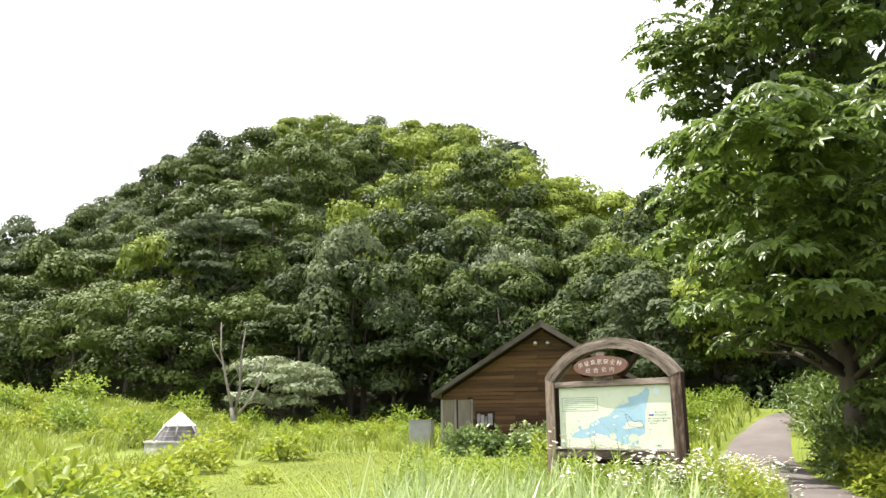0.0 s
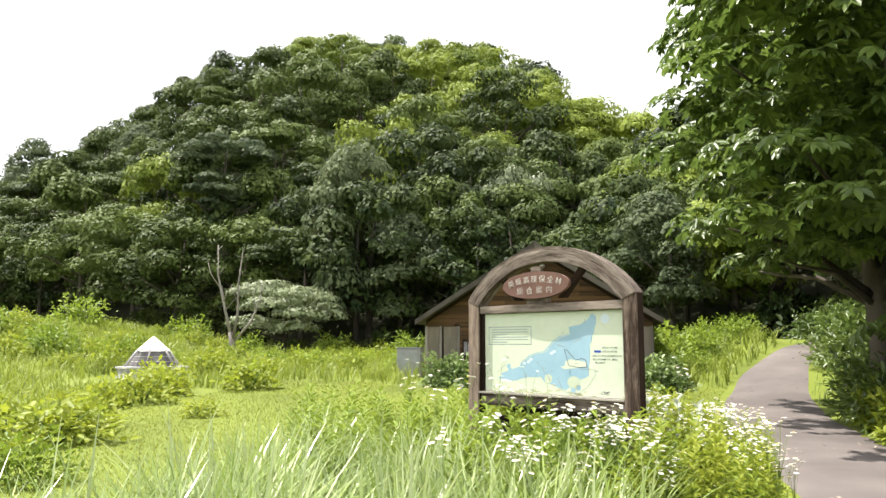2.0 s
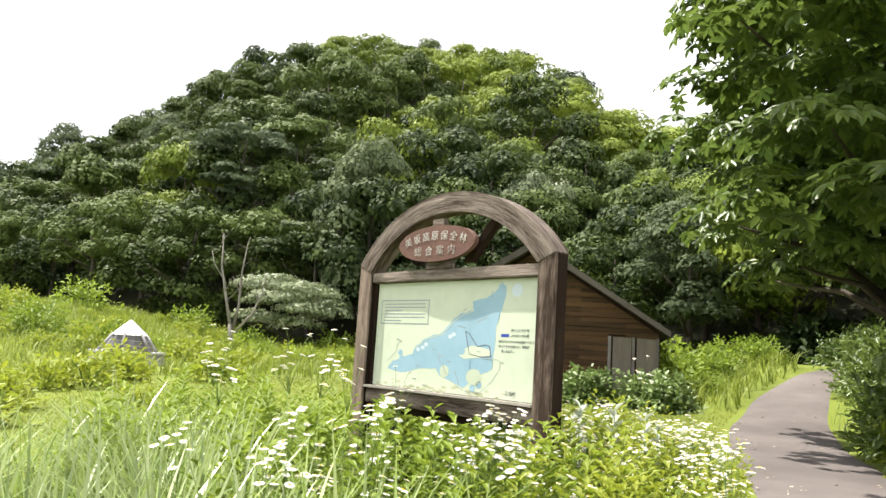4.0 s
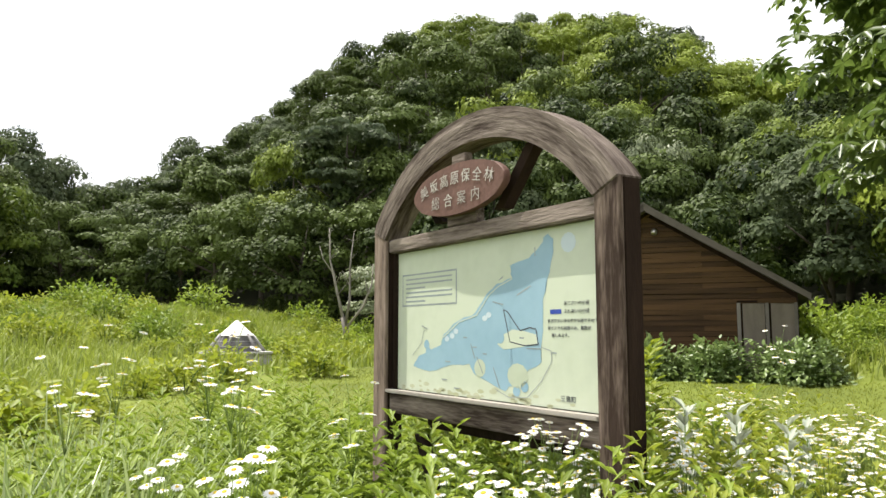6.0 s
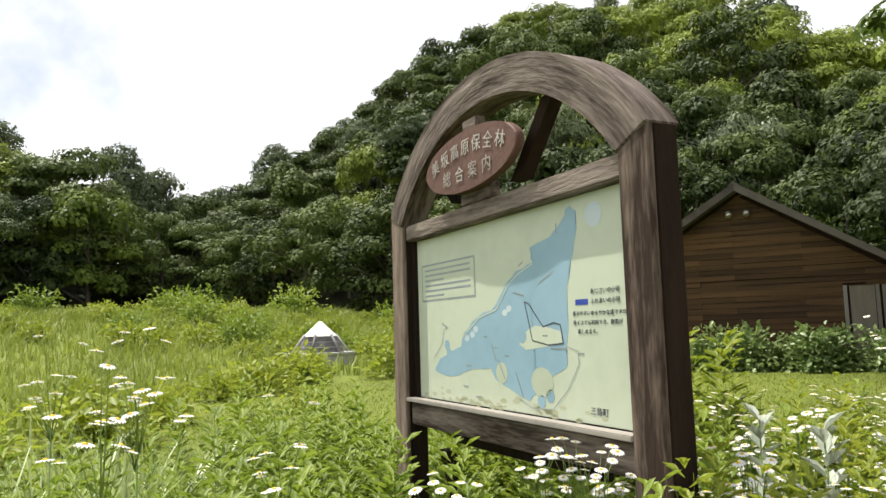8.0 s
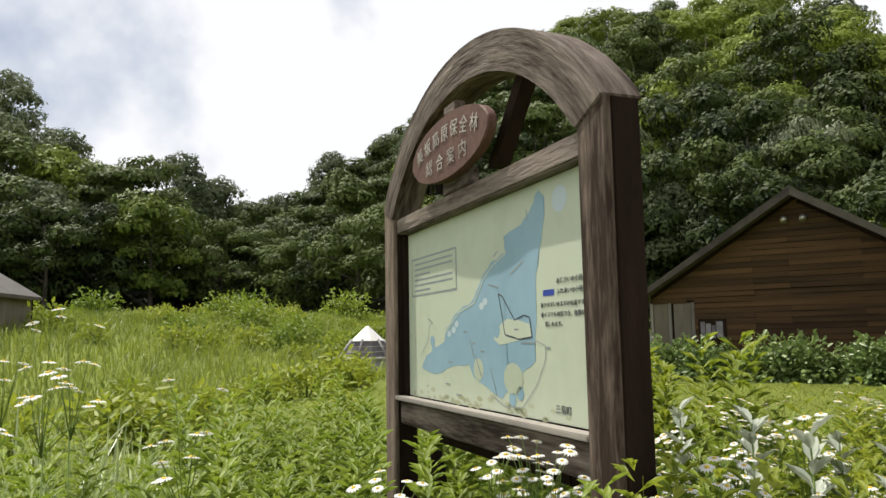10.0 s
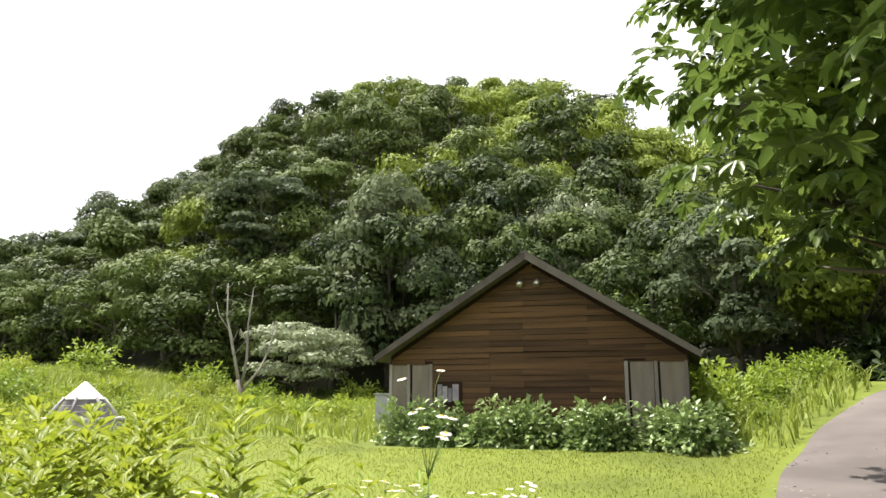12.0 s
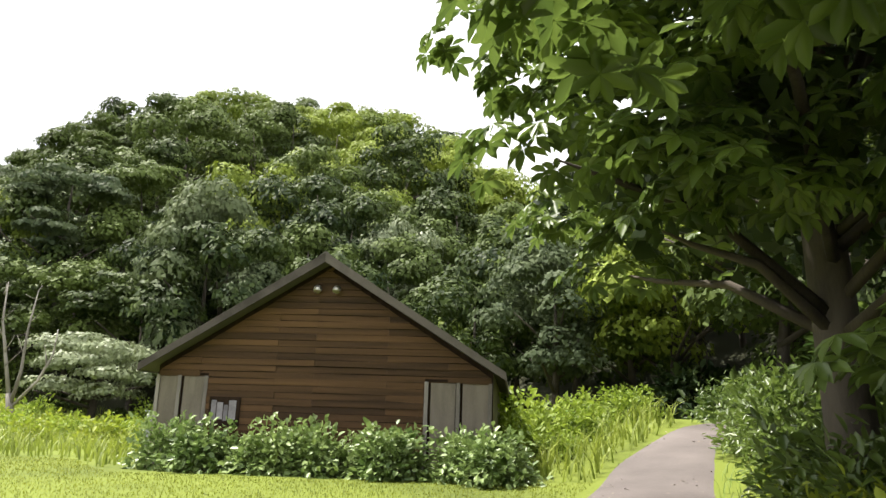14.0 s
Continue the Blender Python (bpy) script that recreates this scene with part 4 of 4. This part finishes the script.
def sow(n, x0, x1, y0, y1, keep):
    x, y = gr.uniform(x0, x1, n), gr.uniform(y0, y1, n)
    ok = keep(x, y)
    x, y = x[ok], y[ok]
    return np.stack([x, y, land(x, y)], 1)


def rim(y):
    """The tall growth's limit towards the lane and the lawn."""
    return np.where(y < 8.3, edge(y) - .12, edge(y) - .25 - 1.1 * np.maximum(y - 11.6, 0))


def mown(x, y):
    return (y > 8) & (y < 26.5 + 3.5 * smooth(-1, -4, x)) & (x > -9.5 + .12 * (y - 8)) & (x < edge(y) - .05) & ~tall(x, y)


def tall(x, y):
    wob = .35 * np.sin(x * 1.7 + y) + .25 * np.sin(y * 2.3)
    return (x < rim(y) - .1) & (x > -.45 + .6 * wob - .25 * np.maximum(y - 9, 0)) & (y > 3.2 + .5 * wob) & (y < 13.2 + wob) & (track(x, y) > .42)


b = sow(120000, -10, 8.5, 8, 30.2, mown)
v, f = blades(b, gr.uniform(.02, .06, len(b)), gr.uniform(.008, .018, len(b)), gr.uniform(.2, .8, len(b)), gr.uniform(0, 6.28, len(b)), 1)
tagged(from_arrays("lawn_grass", v, f, M_LAWN), "short mown yellow-green lawn grass before shed", "grass", kind="stuff")

clear = lambda x, y: (x < edge(y) - .1) & ~mown(x, y) & ~tall(x, y) & (hill(x, y)[0] < .02) & ~((np.abs(x - 2.4) < 4.3) & (np.abs(y - 31) < 4.6))
b = sow(95000, -60, 12, 10, 76, lambda x, y: clear(x, y) & ((y > 26) | (x < -8.5)) & (np.hypot(x + 12.3, (y - 29.8) * .6) > 2.3))
hgt = gr.uniform(.35, .85, len(b)) * (1 + .35 * np.sin(b[:, 0] * .9) * np.sin(b[:, 1] * .7))
v, f = blades(b, hgt, gr.uniform(.03, .07, len(b)), gr.uniform(.2, .9, len(b)), gr.uniform(0, 6.28, len(b)), 2)
tagged(from_arrays("meadow_grass", v, f, M_MEADOW), "tall bright green meadow grass", "grass", kind="stuff")
b = sow(9000, -9, 3, -6, 12, lambda x, y: clear(x, y) & (y < 11))
v, f = blades(b, gr.uniform(.1, .4, len(b)), gr.uniform(.008, .02, len(b)), gr.uniform(.3, .9, len(b)), gr.uniform(0, 6.28, len(b)), 2)
tagged(from_arrays("verge_grass", v, f, M_GRASS), "knee-high bright green verge grass", "grass", kind="stuff")
b = sow(16000, 4, 22, -4, 40, lambda x, y: (x > edge(y) + 2.45) & (x < edge(y) + 5.5))
v, f = blades(b, gr.uniform(.12, .5, len(b)), gr.uniform(.012, .03, len(b)), gr.uniform(.3, .9, len(b)), gr.uniform(0, 6.28, len(b)), 2)
tagged(from_arrays("roadside_grass", v, f, M_GRASS), "green grass on the bank beside lane", "grass", kind="stuff")

# dry leaves along the lane
b = sow(2600, 3, 13, 4, 32, lambda x, y: (x > edge(y) + .05) & (x < edge(y) + 2.4) & (np.abs((x - edge(y)) / 2.4 - .5) + .25 * np.sin(y * 1.3) > .3))
b[:, 2] += .036
v, f = diamonds(b, unit(gr.normal(size=b.shape) * [1, 1, .15]), unit(np.array([0, 0, 1.0]) + gr.normal(size=b.shape) * .25), gr.uniform(.04, .1, len(b)), gr.uniform(.02, .05, len(b)))
tagged(from_arrays("leaf_litter", v, f, M_GRAVEL), "dry pale leaf litter on the lane", "litter", kind="stuff")

# clumps of tall arching grass
c = sow(620, -1, 4.5, 3.0, 10.5, lambda x, y: tall(x, y) & (((y < 7.4) & (x < 2.6)) | ((y < 8.4) & (x < 1.7)) | (x < .2) | ((x > rim(y) - .8) & (y < 6.6))) & (track(x, y) > .8))
for lab, num, hh, ww, ll, mt in (("tall arching blades of green grass in clumps", 38, (.75, 1.36), (.018, .036), (.25, .85), M_GRASS), ("upright young grass blades in clumps, sheen painted as pale colour", 8, (1.0, 1.45), (.022, .042), (.08, .55), M_SHEEN)):
    idx = np.repeat(np.arange(len(c)), num)
    size = gr.uniform(.68, 1.04, len(c))[idx]
    b = c[idx] + np.concatenate([gr.normal(0, .075, (len(idx), 2)), np.zeros((len(idx), 1))], 1)
    v, f = blades(b, gr.uniform(*hh, len(b)) * size, gr.uniform(*ww, len(b)), gr.uniform(*ll, len(b)), gr.uniform(0, 6.28, len(b)), 6)
    tagged(from_arrays("arching_grass", v, f, mt), lab, "grass", kind="stuff")


def weed_arrays(seed, h=1.2, count=44, size=.15):
    """An upright stem with narrow lobed leaves all round."""
    g = np.random.default_rng(seed)
    t = np.linspace(.12, 1, count)
    a = np.arange(count) * 2.4 + g.uniform(-.3, .3, count)
    p = np.stack([.02 * np.sin(t * 3), .02 * np.cos(t * 2), t * h], 1)
    out = np.stack([np.cos(a), np.sin(a), .9 * t - .1], 1)
    s = size * (1.15 - .65 * t) * g.uniform(.8, 1.2, count)
    L = [leaves(p, out, np.stack([-np.cos(a) * .4, -np.sin(a) * .4, np.ones(count)], 1), s, s * .26)]
    for q in (-.6, .6):       # side lobes
        o2 = np.stack([np.cos(a + q), np.sin(a + q), .9 * t - .15], 1)
        L.append(leaves(p + unit(out) * (s * .3)[:, None], o2, np.stack([np.zeros(count)] * 2 + [np.ones(count)], 1), s * .55, s * .16))
    st = np.array([[0, 0, 0]]), np.array([h * 1.0]), np.array([.009]), np.array([.02]), np.array([0.0])
    L.append(blades(*st, 2))
    return join(L)


for k, (mtl, lab, zone) in enumerate(((M_WEED, "upright green leafy weeds with narrow lobed leaves", lambda x, y: tall(x, y) & (y > 7.2) & ((x > 1.2) | (y > 8.2))),
                                      (M_YELLOW, "yellow-green leafy weeds along lane edge", lambda x, y: tall(x, y) & (x > rim(y) - 1.3) & ((y > 7.2) | (x > 3.2)) & (y < 12.6)))):
    for j in range(3):
        wv, wf = weed_arrays(80 + 5 * k + j, 1.1 + .12 * j, 40, .19 if k == 0 else .15)
        c = sow(600 if k == 0 else 1500, -2.2, 4.5, 3.0, 13.8, zone)
        near = smooth(0.0, 1.3, rim(c[:, 1]) - c[:, 0])
        v, f = spread(wv, wf, c, gr.uniform(0, 6.28, len(c)), ((.56 if k == 0 else .72) + (.32 if k == 0 else .2) * near) * gr.uniform(.75, 1.1, len(c)))
        tagged(from_arrays("leafy_weeds", v, f, mtl), lab, "weeds", kind="stuff")


wv, wf = weed_arrays(99, 1.25, 44, .21)
c = np.array([(2.85 + .35 * math.sin(3.7 * q), 11.25 + .05 * q - .3 * math.cos(2.1 * q)) for q in range(16)])
c = np.concatenate([c - [.3, 0], c - [.75, -.1], c - [.9, -.3], c - [1.3, -.2]])
c = np.column_stack([c, land(c[:, 0], c[:, 1])])
v, f = spread(wv, wf, c, gr.uniform(0, 6.28, len(c)), gr.uniform(.8, 1.24, len(c)))
tagged(from_arrays("tall_weeds", v, f, M_YELLOW), "shoulder-high leafy bright green weeds beside lawn", "weeds", kind="stuff")


def make_mugwort(h, seed):
    top = empty("mugwort_plant", Matrix.Identity(4), "upright weed with silvery upturned leaves beside lawn", "weed", "silvery weeds near the board")
    g = np.random.default_rng(seed)
    part("stem", tube(bmesh.new(), [(0, 0, 0), (.01, .01, h * .5), (0, .02, h)], [.006, .005, .003], 5), M_STEM, top)
    for k in range(22):
        t, a = .35 + .65 * k / 21, k * 2.4 + g.uniform(-.3, .3)
        sz = .15 * (1.2 - .55 * t)
        rows = [leaves(np.array([[0, .02 * t, t * h]]), np.array([[math.cos(a + q), math.sin(a + q), .35 + .9 * t]]), np.array([[0, 0, 1.0]]), sz * (1 - .3 * abs(q)), sz * .3) for q in (-.6, 0, .6)]
        from_arrays("leaf", *join(rows), M_SILVER if t > .62 else M_WEED, top, "silvery leaf" if t > .62 else "")
    return top


mug = make_mugwort(1.24, 5)
mug.matrix_world = pose(3.3, 9.35, float(land(3.3, 9.35)))
for x, y, sc in ((3.52, 9.55, .96), (3.1, 9.8, 1.0), (3.75, 10.4, .9), (3.35, 10.2, .92), (2.75, 10.3, 1.0)):
    copy_thing(mug, Matrix.LocRotScale((x, y, float(land(x, y))), Euler((0, 0, x * 7)), (sc, sc, sc)))


def make_daisy(seed, heads, h, fork=.68):
    top = empty("daisy_plant", Matrix.Identity(4), "white daisy plant with yellow-eyed flowers among weeds", "flower", "daisies round the board")
    g = random.Random(seed)
    stem = bmesh.new()
    tube(stem, [(0, 0, 0), (.01, .01, h * .5), (0, .02, h * fork)], [.0035, .003, .0022], 5)
    for k in range(heads):
        a, rr = g.uniform(0, 6.28), g.uniform(.02, .13)
        x, y, z = rr * math.cos(a), .02 + rr * math.sin(a), h * g.uniform(.88, 1.05)
        tube(stem, [(0, .015, h * fork * .97), (x * .6, y * .6, z - .06), (x, y, z)], [.0016, .0013, .001], 4)
        n = Vector((x * 2.2, y * 2.2 - .25, 1)).normalized()
        tilt = Matrix.Translation((x, y, z)) @ n.to_track_quat("Z", "Y").to_matrix().to_4x4()
        R = g.uniform(.014, .022)
        aa = np.arange(14) * (6.283 / 14)
        out = np.stack([np.cos(aa), np.sin(aa), np.full(14, -.1)], 1)
        v, f = leaves(out * .003, out, np.tile([0, 0, 1.0], (14, 1)), R, R * .38, .05)
        v = np.array([tilt @ Vector(q) for q in v])
        fl = from_arrays("flower_head", v, f, M_PETAL, top, "white ray petals")
        bm = bmesh.new()
        bmesh.ops.create_uvsphere(bm, u_segments=6, v_segments=4, radius=R * .36, matrix=tilt @ Matrix.Diagonal((1, 1, .5, 1)))
        part("disc", bm, M_EYE, fl, "yellow flower disc")
    g2 = np.random.default_rng(seed)
    k = 6
    t, a = g2.uniform(.1, .8, k), g2.uniform(0, 6.28, k)
    out = np.stack([np.cos(a), np.sin(a), np.full(k, .5)], 1)
    for q in range(k):
        v, f = leaves(np.array([[0, 0, t[q] * h]]), out[q:q + 1], np.array([[0, 0, 1.0]]), np.array([.09 * (1.2 - t[q])]), .02)
        from_arrays("leaf", v, f, M_WEED, top)
    part("stem", stem, M_STEM, top)
    return top


daisies = [make_daisy(3, 9, 1.1), make_daisy(4, 13, 1.18), make_daisy(5, 7, 1.0), make_daisy(6, 15, 1.1)]
lofty = make_daisy(8, 11, 1.62, .84)
lofty.matrix_world = pose(3.72, 11.2, float(land(3.72, 11.2)))
dz = random.Random(12)
spots = [(3.5, 12.9), (3.9, 12.5), (2.25, 6.9), (2.2, 7.2), (1.9, 6.9), (3.05, 8.1), (3.15, 8.4)]
while len(spots) < 140:
    x, y = dz.uniform(-.5, 4.2), dz.uniform(7.0, 12.5)
    if tall(np.array(x), np.array(y)) and (rim(np.array(y)) - x < 2.0):
        spots.append((x, y))
for k, (x, y) in enumerate(spots):
    s = dz.uniform(.72, 1.08)
    put(daisies[k % 4], x, y, s, dz.uniform(0, 6.28))
for x, y, s in ((2.7, 8.7, .95), (2.95, 9.0, .9), (3.15, 9.3, .85), (3.35, 9.6, .8), (3.0, 9.5, .9), (3.45, 8.8, .85), (3.6, 9.2, .8), (2.6, 9.3, .9), (3.2, 8.9, .9), (2.8, 9.7, .9), (2.75, 7.3, 1.0), (3.0, 8.0, .95), (3.3, 8.5, .9), (3.4, 9.0, .85), (2.9, 8.6, .9), (2.1, 7.3, 1.1), (1.95, 7.6, 1.1), (1.8, 7.35, 1.1), (2.85, 9.1, .95), (3.05, 8.7, .95), (3.1, 9.1, .9), (3.3, 9.3, .85), (3.0, 9.3, .95), (2.7, 9.0, 1.0), (3.25, 9.75, .85), (2.95, 8.3, .95)):
    put(daisies[round(x * 10) % 4], x, y, s, x * 9)
for k in range(28):       # thick drift past the board
    x, y = dz.uniform(2.9, 4.1), dz.uniform(8.4, 11.6)
    if x < float(edge(y)) - .3 and track(x, y) > .45:
        put(daisies[k % 4], x, y, dz.uniform(.85, 1.05), dz.uniform(0, 6.28))
for x, y, sc in ((1.9, 7.7, .92), (1.65, 8.0, .95), (1.4, 8.3, .95), (1.2, 7.8, .9), (2.05, 8.1, .85), (.9, 8.4, .95)):
    copy_thing(lofty, Matrix.LocRotScale((x, y, float(land(x, y))), Euler((0, 0, x * 11)), (sc, sc, sc)))
for k, ob in enumerate(daisies):
    x, y = 1.3 + .3 * k, 7.2 + .5 * k
    ob.matrix_world = pose(x, y, float(land(x, y)))
